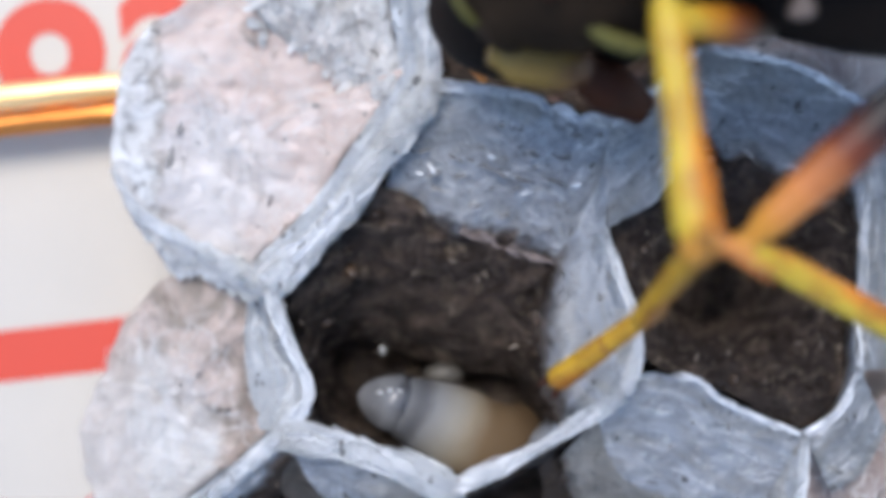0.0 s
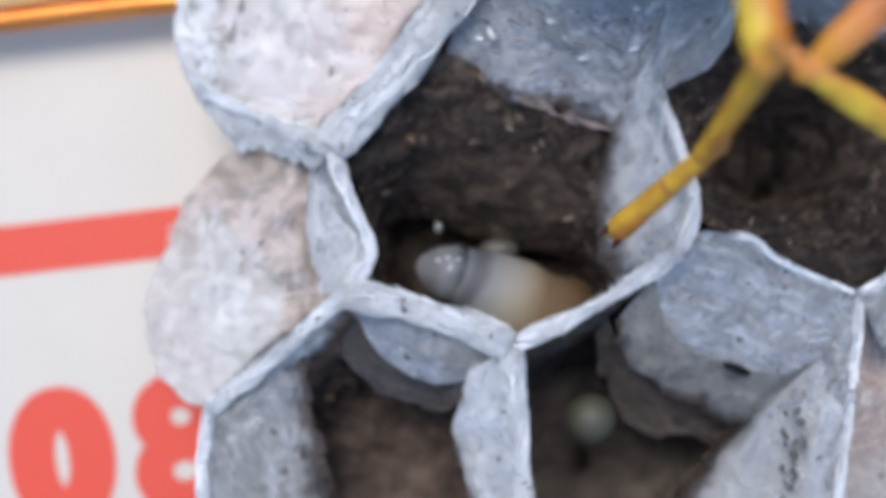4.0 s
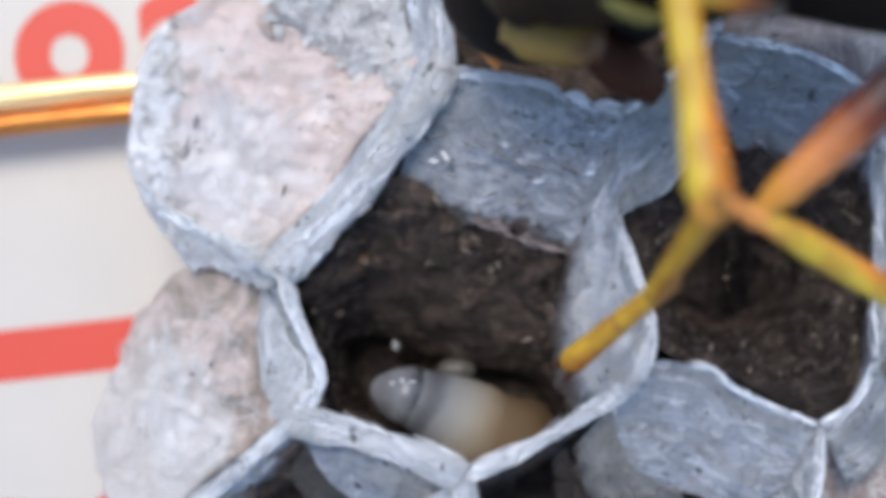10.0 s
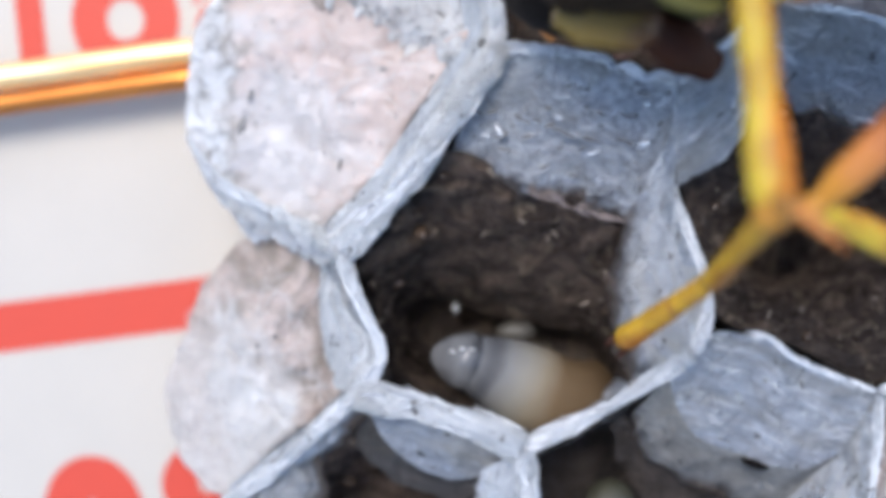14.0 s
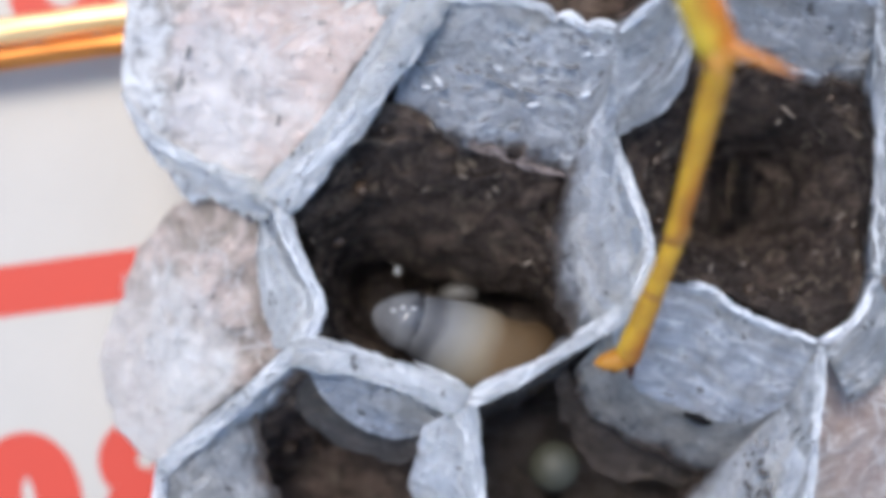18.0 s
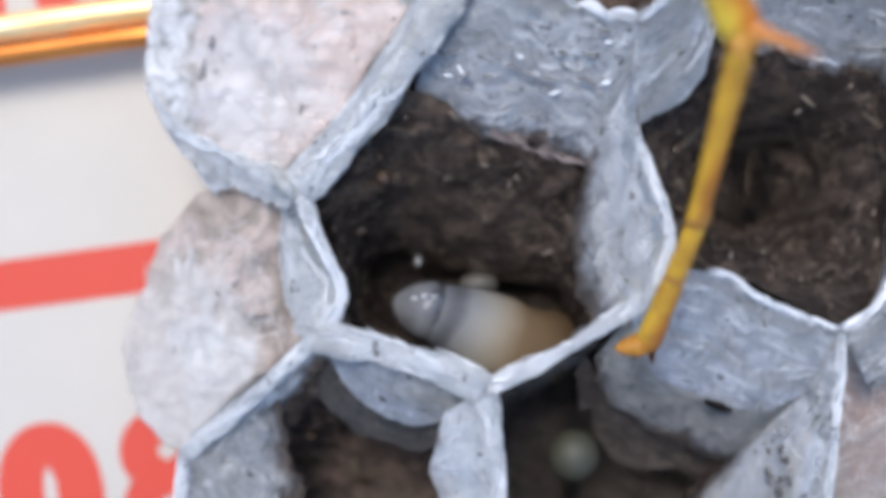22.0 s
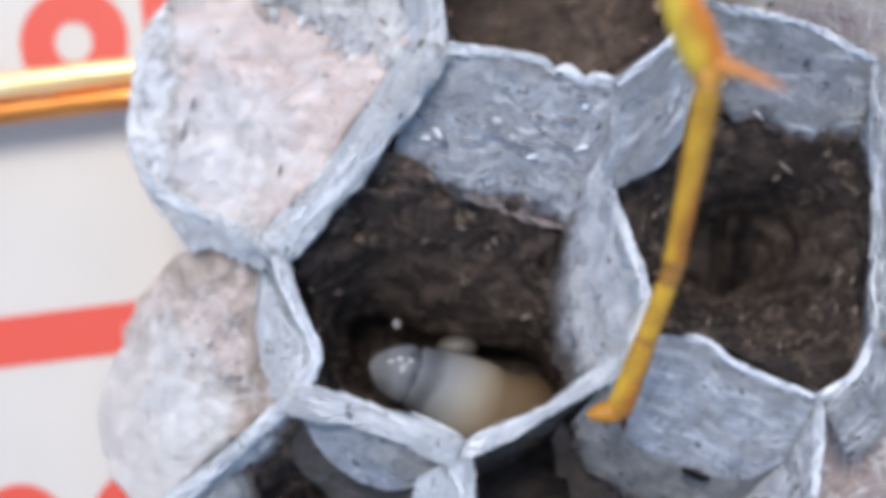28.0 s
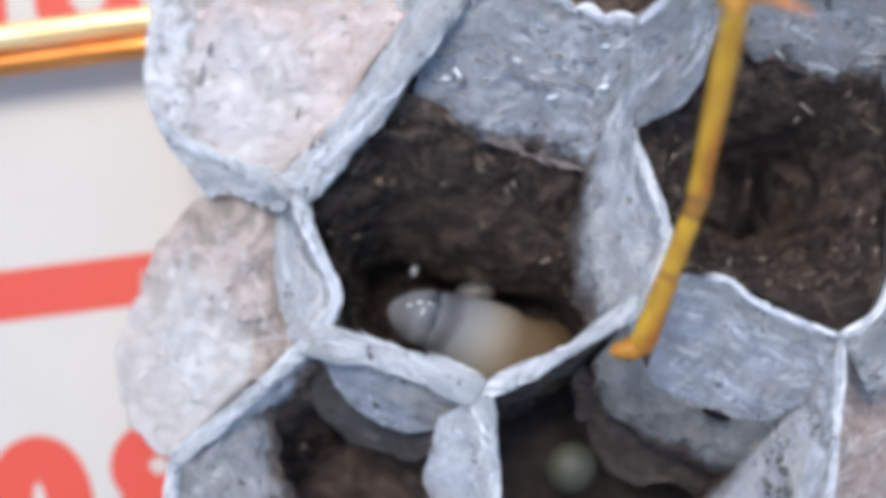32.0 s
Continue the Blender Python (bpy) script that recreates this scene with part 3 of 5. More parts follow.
def cup(keys, floor, shift, taper, tan_from, label, seed, material=None):
    """An open cell: its walls run from the rim to a rounded floor that lies shift to the side; they tan at tan_from below the rim."""
    loop = [p for key in keys for p in edge(key)[:-1]]
    n = len(loop)
    mid = sum(loop, Vector()) / n
    verts, uvs = [], []
    rings, bottom = 24, 9
    run = [0.0]
    for i in range(1, n):
        run.append(run[-1] + (loop[i] - loop[i - 1]).length)
    for r in range(rings + bottom):
        s = min(r / (rings - 1), 1.0)
        sink = (r - rings + 1) / (bottom + 0.2) if r >= rings else 0.0
        for i, p in enumerate(loop):
            deep = p.z - floor
            flare = s ** 0.68
            k = 1 - (1 - taper) * flare
            off = Vector((shift[0] * flare, shift[1] * flare, 0))
            q = Vector((mid.x + (p.x - mid.x) * k, mid.y + (p.y - mid.y) * k, p.z - deep * s)) + off
            if sink:
                c = Vector((mid.x + off.x, mid.y + off.y, floor))
                q = c + (q - c) * math.cos(sink * math.pi / 2) - Vector((0, 0, 0.45 * math.sin(sink * math.pi / 2)))
            out = Vector((q.x - mid.x - off.x, q.y - mid.y - off.y, 0))
            out = out.normalized() if out.length > 1e-3 else Vector((0, 0, 1))
            ease = min(1.0, s * 4) if not sink else 1.0
            q += out * ease * (0.10 * rough_noise(q, 0.9, seed) + 0.05 * rough_noise(q, 2.4, seed + 3) * (1 + 2.2 * s)) * (1 - sink) 
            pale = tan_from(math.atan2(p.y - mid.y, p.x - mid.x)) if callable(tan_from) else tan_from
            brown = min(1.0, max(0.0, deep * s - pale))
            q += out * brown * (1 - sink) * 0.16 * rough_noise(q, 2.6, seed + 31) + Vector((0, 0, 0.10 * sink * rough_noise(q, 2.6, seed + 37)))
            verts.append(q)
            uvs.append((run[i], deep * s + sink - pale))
    faces = [f[::-1] for f in grid_faces(rings + bottom, n, True)]
    faces.append(tuple(range((rings + bottom - 1) * n, (rings + bottom) * n)))
    GRIDS.append(("cell", verts, rings + bottom, n, True, uvs))
    return link_mesh("cell", verts, faces, material or M_PULP, nest, label, uvs)


def bearing(*stops):
    """How deep the pale part of a cell goes, by the bearing from its middle: (degrees, millimetres) pairs."""
    def depth(a):
        d = math.degrees(a) % 360
        ring = [*stops, (stops[0][0] + 360, stops[0][1])]
        if d < stops[0][0]:
            d += 360
        for (p, u), (q, v) in zip(ring, ring[1:]):
            if p <= d <= q:
                return u + (v - u) * (d - p) / (q - p)
    return depth


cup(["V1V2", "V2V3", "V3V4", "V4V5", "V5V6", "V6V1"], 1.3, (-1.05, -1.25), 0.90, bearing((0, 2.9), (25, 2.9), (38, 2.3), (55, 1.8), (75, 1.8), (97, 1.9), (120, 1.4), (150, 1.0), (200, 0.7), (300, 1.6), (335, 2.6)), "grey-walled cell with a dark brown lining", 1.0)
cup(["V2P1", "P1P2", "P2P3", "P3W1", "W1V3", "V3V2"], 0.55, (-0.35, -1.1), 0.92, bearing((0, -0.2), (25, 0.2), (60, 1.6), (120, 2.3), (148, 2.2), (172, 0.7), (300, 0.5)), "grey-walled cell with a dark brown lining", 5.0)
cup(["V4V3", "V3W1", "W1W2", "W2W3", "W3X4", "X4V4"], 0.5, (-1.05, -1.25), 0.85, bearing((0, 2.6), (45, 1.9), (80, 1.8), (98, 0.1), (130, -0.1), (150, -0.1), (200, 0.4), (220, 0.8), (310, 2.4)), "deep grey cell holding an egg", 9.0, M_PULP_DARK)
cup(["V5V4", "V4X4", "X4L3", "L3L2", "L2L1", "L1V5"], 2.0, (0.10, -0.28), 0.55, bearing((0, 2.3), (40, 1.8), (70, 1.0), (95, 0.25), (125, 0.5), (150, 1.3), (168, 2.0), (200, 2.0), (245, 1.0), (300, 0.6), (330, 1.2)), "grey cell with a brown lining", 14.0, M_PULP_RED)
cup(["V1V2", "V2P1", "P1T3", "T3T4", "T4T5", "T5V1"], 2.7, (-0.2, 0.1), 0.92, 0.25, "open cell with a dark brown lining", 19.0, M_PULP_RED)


def fold(cell, side, depth, wave, lift, seed, material=None, skew=0.0, ends=0.5):
    """A layer of paper that lies over one wall of a cell, from the rim to a wavy lower edge."""
    _, pts, rows, cols, closed, uvs = [g for g in GRIDS if g[0] == "cell"][cell]
    verts, fuv, steps = [], [], 14
    span = range(side * 22 - 1, side * 22 + 24)
    for k in range(steps + 2):
        for c in span:
            i = c % cols
            drop = pts[i].z - pts[23 * cols + i].z
            end = depth * (1 + wave * (rnd((c * 0.16, seed, 0), 1.0, seed) + 0.5 * rnd((c * 0.5, seed, 3), 1.0, seed))) * math.sin(math.pi * min(max((c - side * 22 + 4) / 30, 0.0), 1.0)) ** ends * (1 + skew * ((c - side * 22) / 22 - 0.5))
            s = min(k, steps) / steps * min(end / drop, 0.95) * 23
            a = min(int(s), 22)
            p = pts[a * cols + i].lerp(pts[(a + 1) * cols + i], s - a)
            q = pts[a * cols + (i + 1) % cols]
            nrm = (q - pts[a * cols + i]).cross(pts[(a + 1) * cols + i] - pts[a * cols + i])
            nrm = nrm.normalized() if nrm.length > 1e-7 else Vector((0, 0, 1))
            mid = sum((pts[j] for j in range(0, cols, 11)), Vector()) / (cols / 11)
            if nrm.dot(Vector((mid.x, mid.y, p.z)) - p) < 0:
                nrm = -nrm
            up = lift * (0.05 + 0.95 * (min(k, steps) / steps) ** 1.3) - (0 if k <= steps else 0.06)
            q = p + nrm * (up + 0.03 * rough_noise(p, 3.0, seed))
            verts.append(q)
            fuv.append((c * 0.12, -4.2 + depth * k / steps))
    n = len(span)
    GRIDS.append(("wall", verts, steps + 1, n, False, fuv))
    return link_mesh("paper_layer", verts, grid_faces(steps + 2, n, False), material or M_LAYER, nest, "", fuv)


fold(2, 2, 1.2, 0.3, 0.35, 18.4, None, -0.4, 0.3)
fold(2, 2, 2.0, 0.3, 0.30, 64.0, M_TIER, -0.5)

RIM_RADIUS = {"P2P3": 0.10, "V4V5": 0.24, "V3V4": 0.13, "V6V1": 0.24, "V1V2": 0.08, "V2P1": 0.06, "P1P2": 0.05, "P3W1": 0.06, "V2V3": 0.08, "V5V6": 0.10, "V4X4": 0.17, "V5L1": 0.13, "L1L2": 0.10, "V3W1": 0.045, "W1W2": 0.07}
for key in EDGES:
    r = RIM_RADIUS.get(key, 0.13)
    low = 0.4 if key == "V2V3" else 1.0  # this lip fades out towards the corner that it starts from
    tube("rim", edge(key, 34)[{"V2V3": 11, "V3W1": 12}.get(key, 0):], lambda s, r=r, low=low: r * (1 + 0.15 * math.cos(s * 6.283)) * min(1.0, low + s * 4), M_SHELF if key in ("V3W1", "P1P2", "P2P3", "P3W1") else M_RIM, nest, flat=0.8, rag=0.35, seed=len(key) + r * 40)

def off(line, dx, dy, dz):
    return [p + Vector((dx, dy, dz)) for p in line]


def apron(line, base, name="outer_wall", seed=0.0, steps=12, material=None, fuzzy=True, rag=0.0, tans=None):
    """A wall surface that falls from a rim line to a base line, slightly creased; it may tan towards its lower edge."""
    n = len(line)
    verts, uvs = [], []
    base = [b + (b - a).normalized() * rag * (rough_noise(b, 1.1, seed) + 0.5 * rnd(b, 5.0, seed) + 0.5 * rnd(b, 11.0, seed)) for a, b in zip(line, base)]
    for k in range(steps + 1):
        s = k / steps
        for i in range(n):
            q = line[i].lerp(base[i], s)
            free = min(1.0, min(i, n - 1 - i) / 3)
            q = q + (Vector((rnd(q, 1.5, seed), rnd(q, 1.5, seed + 5), 0)) * 0.10 * math.sin(s * math.pi) + Vector((0, 0, 0.06 * rnd(q, 3.5, seed)))) * free
            verts.append(q)
            far = (line[i] - base[i]).length
            uvs.append((i * 0.12, (s - 1) * far + (tans(i / (n - 1)) if callable(tans) else tans) if tans is not None else -4.2 + far * s))
    if fuzzy:
        GRIDS.append(("wall", verts, steps + 1, n, False, uvs))
    return link_mesh(name, verts, grid_faces(steps + 1, n, False), material or M_PULP, nest, "", uvs)


def dome(loop, rise, material, label, seed, skirt=True, rag=0.24, name="silk_cap", skirt_in=0.86, rings=22, knots=0.0):
    """A silk cap over a closed line, with a side wall down to the sheet."""
    n = len(loop)
    mid = sum(loop, Vector()) / n
    loop = [p + Vector((p.x - mid.x, p.y - mid.y, 0)).normalized() * 0.09 * rough_noise(p, 2.2, seed) for p in loop]
    verts, rows = [], 0
    if skirt:
        for k in range(8):
            s = 1 - k / 8
            for p in loop:
                w = 1 - (1 - skirt_in) * s
                q = Vector((mid.x + (p.x - mid.x) * w, mid.y + (p.y - mid.y) * w, p.z * (1 - s) + 0.02 * s))
                d = Vector((p.x - mid.x, p.y - mid.y, 0)).normalized()
                verts.append(q + d * 0.16 * rough_noise(q, 1.3, seed) * (1 - s))
            rows += 1
    for k in range(rings):
        s = k / rings
        for p in loop:
            q = p.lerp(mid, s)
            q = q + Vector((0, 0, rise * (1 - (1 - s) ** 2.2)))
            lift = min(1.0, 0.45 + s * 5)
            q += Vector((0.4, 0.3, 1.0)) * rag * lift * rough_noise(q, 0.95, seed)
            q += Vector((0.15, 0.1, 0.30)) * rag * lift * rough_noise(q, 2.9, seed + 4)
            if knots:
                q += Vector((0.2, 0.1, 1.0)) * knots * min(1.0, 6 * s) * (0.6 - 2.4 * abs(rnd(q, 2.1, seed + 8)) + 0.7 * rnd(q, 5.0, seed + 2))
            verts.append(q)
        rows += 1
    GRIDS.append(("cap", list(verts), rows, n, True, None))
    verts.append(mid + Vector((0, 0, rise + rag * rough_noise(mid, 0.95, seed))))
    faces = grid_faces(rows, n, True)
    last = (rows - 1) * n
    faces += [(last + i, last + (i + 1) % n, len(verts) - 1) for i in range(n)]
    return link_mesh(name, verts, faces, material, nest, label)


# broad faces that hang from the upper rims of two cells
apron(edge("V1V2"), curve([(-0.98, 0.80, 4.4), (-0.52, 0.72, 4.3), (-0.07, 0.47, 4.25), (0.45, 0.30, 4.2), (0.94, 0.06, 4.15), (1.42, -0.16, 4.1), (1.80, -0.15, 4.12), (2.10, 0.30, 4.46), (2.40, 1.10, 4.86)], 22), "paper_layer", 63, material=M_LAYER, rag=0.24, tans=lambda f: 0.20 - 4 * max(0.0, f - 0.74))
apron(edge("V2P1"), curve([(2.49, 0.30, 4.86), (2.85, 0.51, 4.75), (3.21, 0.69, 4.65), (3.51, 1.07, 4.65), (3.62, 1.50, 4.75), (3.80, 2.20, 5.0)], 22), "paper_layer", 66, material=M_LAYER, rag=0.06)
apron(edge("V2V3"), curve([(2.28, 1.40, 4.95), (2.00, 0.65, 4.50), (1.74, 0.02, 4.12), (1.60, -0.58, 3.93), (1.53, -1.20, 3.85), (1.52, -1.94, 3.8), (1.62, -2.45, 4.1), (1.85, -2.75, 4.9)], 22), "paper_layer", 81, material=M_PALE, rag=0.20, tans=lambda f: 0.42 - 4 * max(0.0, 0.36 - f))
face = curve([(3.66, 1.75, 4.75), (4.31, 1.48, 4.3), (4.74, 1.32, 4.3), (5.26, 1.14, 4.3), (5.77, 1.09, 4.3), (6.25, 1.05, 4.4)], 22)
apron(edge("P1P2"), face, "paper_layer", 71, material=M_SHELF, rag=0.12, tans=0.12)


def ridged(p, f, seed):
    """Crumpled film: sharp folds with hollows between them."""
    return 1 - 2.6 * abs(rnd(p, f, seed)) + 0.5 * (1 - 2.6 * abs(rnd(p, f * 2.2, seed + 5)))


def bowl(outer, inner, floor, seed, material):
    """The tanned, crumpled lining of a cell: it slopes from one closed line to another, and falls from there down a shaft."""
    top, low = [curve([*c, c[0]], 170)[:-1] for c in (outer, inner)]
    n, rows, shaft = len(top), 46, 10
    mid = sum(low, Vector()) / n
    verts, uvs = [], []
    for k in range(rows + shaft):
        s = min(k / (rows - 1), 1.0)
        d = max(0.0, (k - rows + 1) / shaft)
        for i, (p, w) in enumerate(zip(top, low)):
            q = p.lerp(w, s)
            q.z = p.z + (w.z - p.z) * (0.5 * s + 0.5 * s ** 3)
            if d:
                q = q.lerp(Vector((mid.x, mid.y, q.z)), 0.25 * d)
                q.z += (floor - w.z) * min(1.0, d * 1.15)
            lift = min(1.0, 0.25 + 4 * s)
            q += Vector((0.25, 0.25, 1.0)) * lift * (0.14 * rough_noise(q, 1.1, seed) + 0.12 * ridged(q, 1.7, seed + 7) + 0.045 * ridged(q, 5.0, seed + 3))
            verts.append(q)
            uvs.append((i / n * 14.0, 2.0 + s * (p - w).length + d))
    GRIDS.append(("bowl", verts[:rows * n], rows, n, True, uvs))
    faces = [f[::-1] for f in grid_faces(rows + shaft, n, True)] + [tuple(range((rows + shaft - 1) * n, (rows + shaft) * n))]
    return link_mesh("lining", verts, faces, material, nest, "dark brown crumpled lining", uvs)


bowl([(-2.55, -0.62, 4.65), (-1.68, 0.32, 4.75), (-1.02, 0.95, 4.65), (-0.07, 0.62, 4.15), (0.90, 0.20, 4.0), (1.75, -0.15, 3.9), (1.75, -1.30, 3.7), (2.05, -2.20, 3.4), (1.60, -3.15, 3.2), (0.10, -3.75, 3.2),
      (-1.0, -3.35, 3.3), (-2.20, -2.85, 3.4), (-2.25, -1.70, 3.6)],
     [(-1.95, -1.75, 2.0), (-1.55, -1.60, 1.9), (-1.10, -1.65, 1.9), (-0.60, -1.90, 1.9), (0.05, -2.10, 1.9), (0.70, -2.20, 1.9), (1.20, -2.30, 2.0), (1.50, -2.55, 2.1), (1.40, -3.10, 2.1), (0.10, -3.65, 2.1),
      (-1.0, -3.25, 2.0), (-1.80, -2.75, 2.0), (-1.98, -2.20, 2.0)], 0.15, 41.0, M_PULP)
bowl([(2.60, 0.45, 4.4), (3.20, 0.85, 4.3), (3.60, 1.70, 4.4), (4.31, 1.58, 4.2), (5.26, 1.26, 4.2), (6.15, 1.10, 4.3), (6.32, 0.2, 4.2), (6.22, -1.0, 4.2), (6.12, -2.20, 4.5), (5.40, -2.72, 4.6),
      (4.20, -2.10, 4.6), (3.30, -1.80, 4.6), (2.95, -1.30, 4.7), (2.75, -0.50, 4.5)],
     [(3.55, -0.55, 2.9), (3.70, -0.25, 2.8), (4.00, 0.10, 2.7), (4.35, 0.25, 2.7), (4.75, 0.20, 2.7), (5.20, 0.10, 2.7), (5.45, -0.20, 2.7), (5.45, -0.60, 2.7), (5.30, -1.00, 2.7), (5.00, -1.30, 2.7),
      (4.60, -1.40, 2.7), (4.10, -1.30, 2.7), (3.70, -1.10, 2.8), (3.52, -0.85, 2.9)], 2.35, 52.0, M_PULP)
apron([p + Vector((0.0, 0.22, -0.06)) for p in face], curve([(3.85, 1.30, 4.1), (4.60, 1.02, 3.8), (5.28, 0.86, 3.75), (5.91, 0.80, 3.75), (6.30, 0.55, 3.8)], 22), "paper_layer", 73, material=M_TIER, fuzzy=False, rag=0.2, tans=0.5)
# two crescents of paper under the upper lip of the cell beside the egg's, and the leaning wall next to them
crescent = curve([(-2.36, -2.90, 4.8), (-2.18, -3.36, 4.5), (-1.90, -3.80, 4.35), (-1.54, -4.11, 4.3), (-1.09, -4.25, 4.3), (-0.59, -4.19, 4.4), (-0.20, -3.90, 4.75)], 22)
apron(edge("V5V4"), crescent, "paper_layer", 91, material=M_CRESCENT, fuzzy=False, rag=0.05)
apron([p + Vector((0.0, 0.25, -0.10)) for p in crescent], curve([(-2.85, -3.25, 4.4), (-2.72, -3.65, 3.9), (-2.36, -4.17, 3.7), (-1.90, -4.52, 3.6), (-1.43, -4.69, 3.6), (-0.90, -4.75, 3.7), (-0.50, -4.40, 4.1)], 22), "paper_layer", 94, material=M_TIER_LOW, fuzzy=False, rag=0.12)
apron(edge("V4X4"), curve([(-0.50, -3.98, 4.8), (-0.66, -4.44, 4.6), (-0.75, -5.0, 4.4), (-0.61, -5.54, 4.4), (-0.48, -6.08, 4.4), (-0.41, -6.63, 4.4)], 22), "paper_layer", 97, material=M_PALE, fuzzy=False, rag=0.10, tans=0.0)

# stepped layers of paper on the upper wall of the egg's cell
shelf = curve([(2.32, -2.50, 5.05), (2.50, -3.08, 4.6), (2.83, -3.58, 4.5), (3.43, -3.83, 4.4), (3.90, -4.01, 4.4), (4.45, -4.08, 4.4), (5.00, -3.81, 4.5)], 22)
tier = curve([(1.67, -3.44, 4.2), (1.89, -3.97, 3.8), (2.36, -4.41, 3.5), (3.04, -4.7, 3.4), (3.76, -5.04, 3.3), (4.32, -5.04, 3.3), (4.81, -4.32, 3.7)], 22)
lowest = curve([(1.40, -3.75, 3.6), (1.88, -4.48, 3.0), (2.38, -5.12, 2.7), (2.94, -5.38, 2.6), (3.72, -5.48, 2.6), (4.11, -5.53, 2.6), (4.59, -5.08, 3.0)], 22)
apron(edge("V3W1"), shelf, "paper_layer", 51, material=M_MID)
apron(shelf, tier, "paper_layer", 53, material=M_TIER, fuzzy=False, rag=0.30, tans=0.15)
apron([p + Vector((0.05, 0.25, -0.10)) for p in tier], lowest, "paper_layer", 57, material=M_PULP_DARK, fuzzy=False, rag=0.4, tans=4.0)

apron(edge("P2P3"), [p + Vector((0.9, 0.0, -0.35)) for p in edge("P2P3")], seed=60, material=M_SHELF)
apron(edge("P3W1"), [p + Vector((0.55, -0.95, -0.45)) for p in edge("P3W1")], seed=59, material=M_SHELF)

# thin side walls that lean into the two lower cells
lean = edge("L2L1") + edge("L1V5")[1:]
apron(lean, curve([(-2.15, -7.98, 3.3), (-2.55, -6.93, 3.3), (-2.78, -5.98, 3.5), (-2.95, -5.03, 3.75), (-3.05, -4.26, 4.1), (-3.05, -3.67, 4.4), (-2.78, -3.14, 4.65)], len(lean) - 1), "paper_layer", 83, material=M_VEIL, rag=0.25, tans=0.35)
apron(edge("W1W2"), curve([(4.60, -4.11, 4.0), (4.05, -4.95, 3.4), (3.52, -5.52, 3.1), (3.00, -6.25, 3.0), (2.72, -7.0, 3.0), (2.70, -7.94, 3.0)], 22), "paper_layer", 86, material=M_PALE, rag=0.22, tans=0.75)

# strip of wall over the lower cap, and the falls towards the caps
strip = curve([(-2.95, -2.85, 4.0), (-3.19, -1.75, 3.8), (-3.11, -0.69, 3.9)], 22)
apron(edge("V5V6"), strip, seed=2, material=M_RIM)
cap_side = [p + Vector((-0.42, 0.36, -0.85)) for p in edge("V6V1")]
apron(edge("V6V1"), cap_side, seed=4, material=M_PALE)
low_side = [p + Vector((-0.12, 0.14, -0.75)) for p in edge("V5L1")]
apron(edge("V5L1"), low_side, seed=6)
felt_side = [p + Vector((-0.55, -0.05, -0.8)) for p in edge("T5V1")]
apron(edge("T5V1"), felt_side, seed=8, material=M_PALE)
for key, dx, dy in (("L1L2", 0.35, 0.0), ("L2L3", 0.1, -0.3), ("L3X4", 0.0, -0.6), ("W3X4", -0.3, -1.5), ("W2W3", 0.0, -1.4), ("T4T5", 0.3, -0.2), ("T3T4", -0.2, -0.3), ("P1T3", -0.3, -0.1)):
    apron(edge(key), [Vector((p.x + dx, p.y + dy, 0.02)) for p in edge(key)], seed=dx + 11)

cap_loop = cap_side + curve([cap_side[-1], (-0.95, 2.75, 3.95), (-1.45, 3.55, 3.85), (-2.30, 4.10, 3.6), (-3.30, 4.45, 3.2), (-4.45, 4.02, 3.0), (-5.25, 3.25, 2.95),
                             (-5.45, 2.40, 2.95), (-5.52, 1.37, 3.0), (-5.12, 0.76, 3.1), (-4.63, 0.38, 3.25), (-3.95, 0.06, 3.6), cap_side[0]], 60)[1:-1]
dome(cap_loop, 0.10, M_SILK_FELTED, "pinkish silk cap with grey felted edge", 3.0)
brim = curve([(-5.50, 1.34, 3.05), (-5.12, 0.75, 3.15), (-4.63, 0.36, 3.3), (-3.99, 0.08, 3.7), (-3.30, -0.24, 4.3), V6], 40)
tube("rim", brim, lambda s: 0.06 + 0.10 * s, M_RIM, nest, rag=0.6, seed=31)
apron(brim, curve([(-5.42, 0.92, 3.05), (-5.10, 0.39, 3.0), (-4.73, -0.04, 3.0), (-4.49, -0.40, 3.1), (-3.99, -0.44, 3.5), (-3.40, -0.76, 4.0), (-2.92, -0.84, 4.6)], 40), "outer_wall", 33, material=M_PALE, rag=0.24)

# thin dark cords laid on the cap paint the shade of its creases
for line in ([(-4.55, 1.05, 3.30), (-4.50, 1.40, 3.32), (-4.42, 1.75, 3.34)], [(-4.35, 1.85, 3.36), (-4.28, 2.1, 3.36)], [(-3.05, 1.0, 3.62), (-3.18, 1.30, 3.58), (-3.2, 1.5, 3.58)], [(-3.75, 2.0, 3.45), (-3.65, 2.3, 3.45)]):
    tube("crease", curve(line, 14), lambda s: 0.05 * math.sin(math.pi * min(max(s, 0.05), 0.95)), M_CREASE, nest, "dark cord for the shade in a crease", flat=0.5, rag=0.6, seed=line[0][0])

low_loop = strip[::-1] + low_side[:-2] + curve([low_side[-3], (-5.0, -4.75, 3.4), (-5.95, -4.25, 2.6), (-6.28, -3.10, 2.2), (-5.95, -2.3, 2.3), (-5.62, -1.60, 2.5), (-5.2, -0.9, 2.5),
                                              (-4.5, -0.40, 2.8), (-3.9, -0.55, 3.3), strip[-1]], 54)[1:-1]
dome(low_loop, 0.35, M_SILK_STAINED, "whitish silk cap with brownish upper edge", 8.0, rag=0.28)

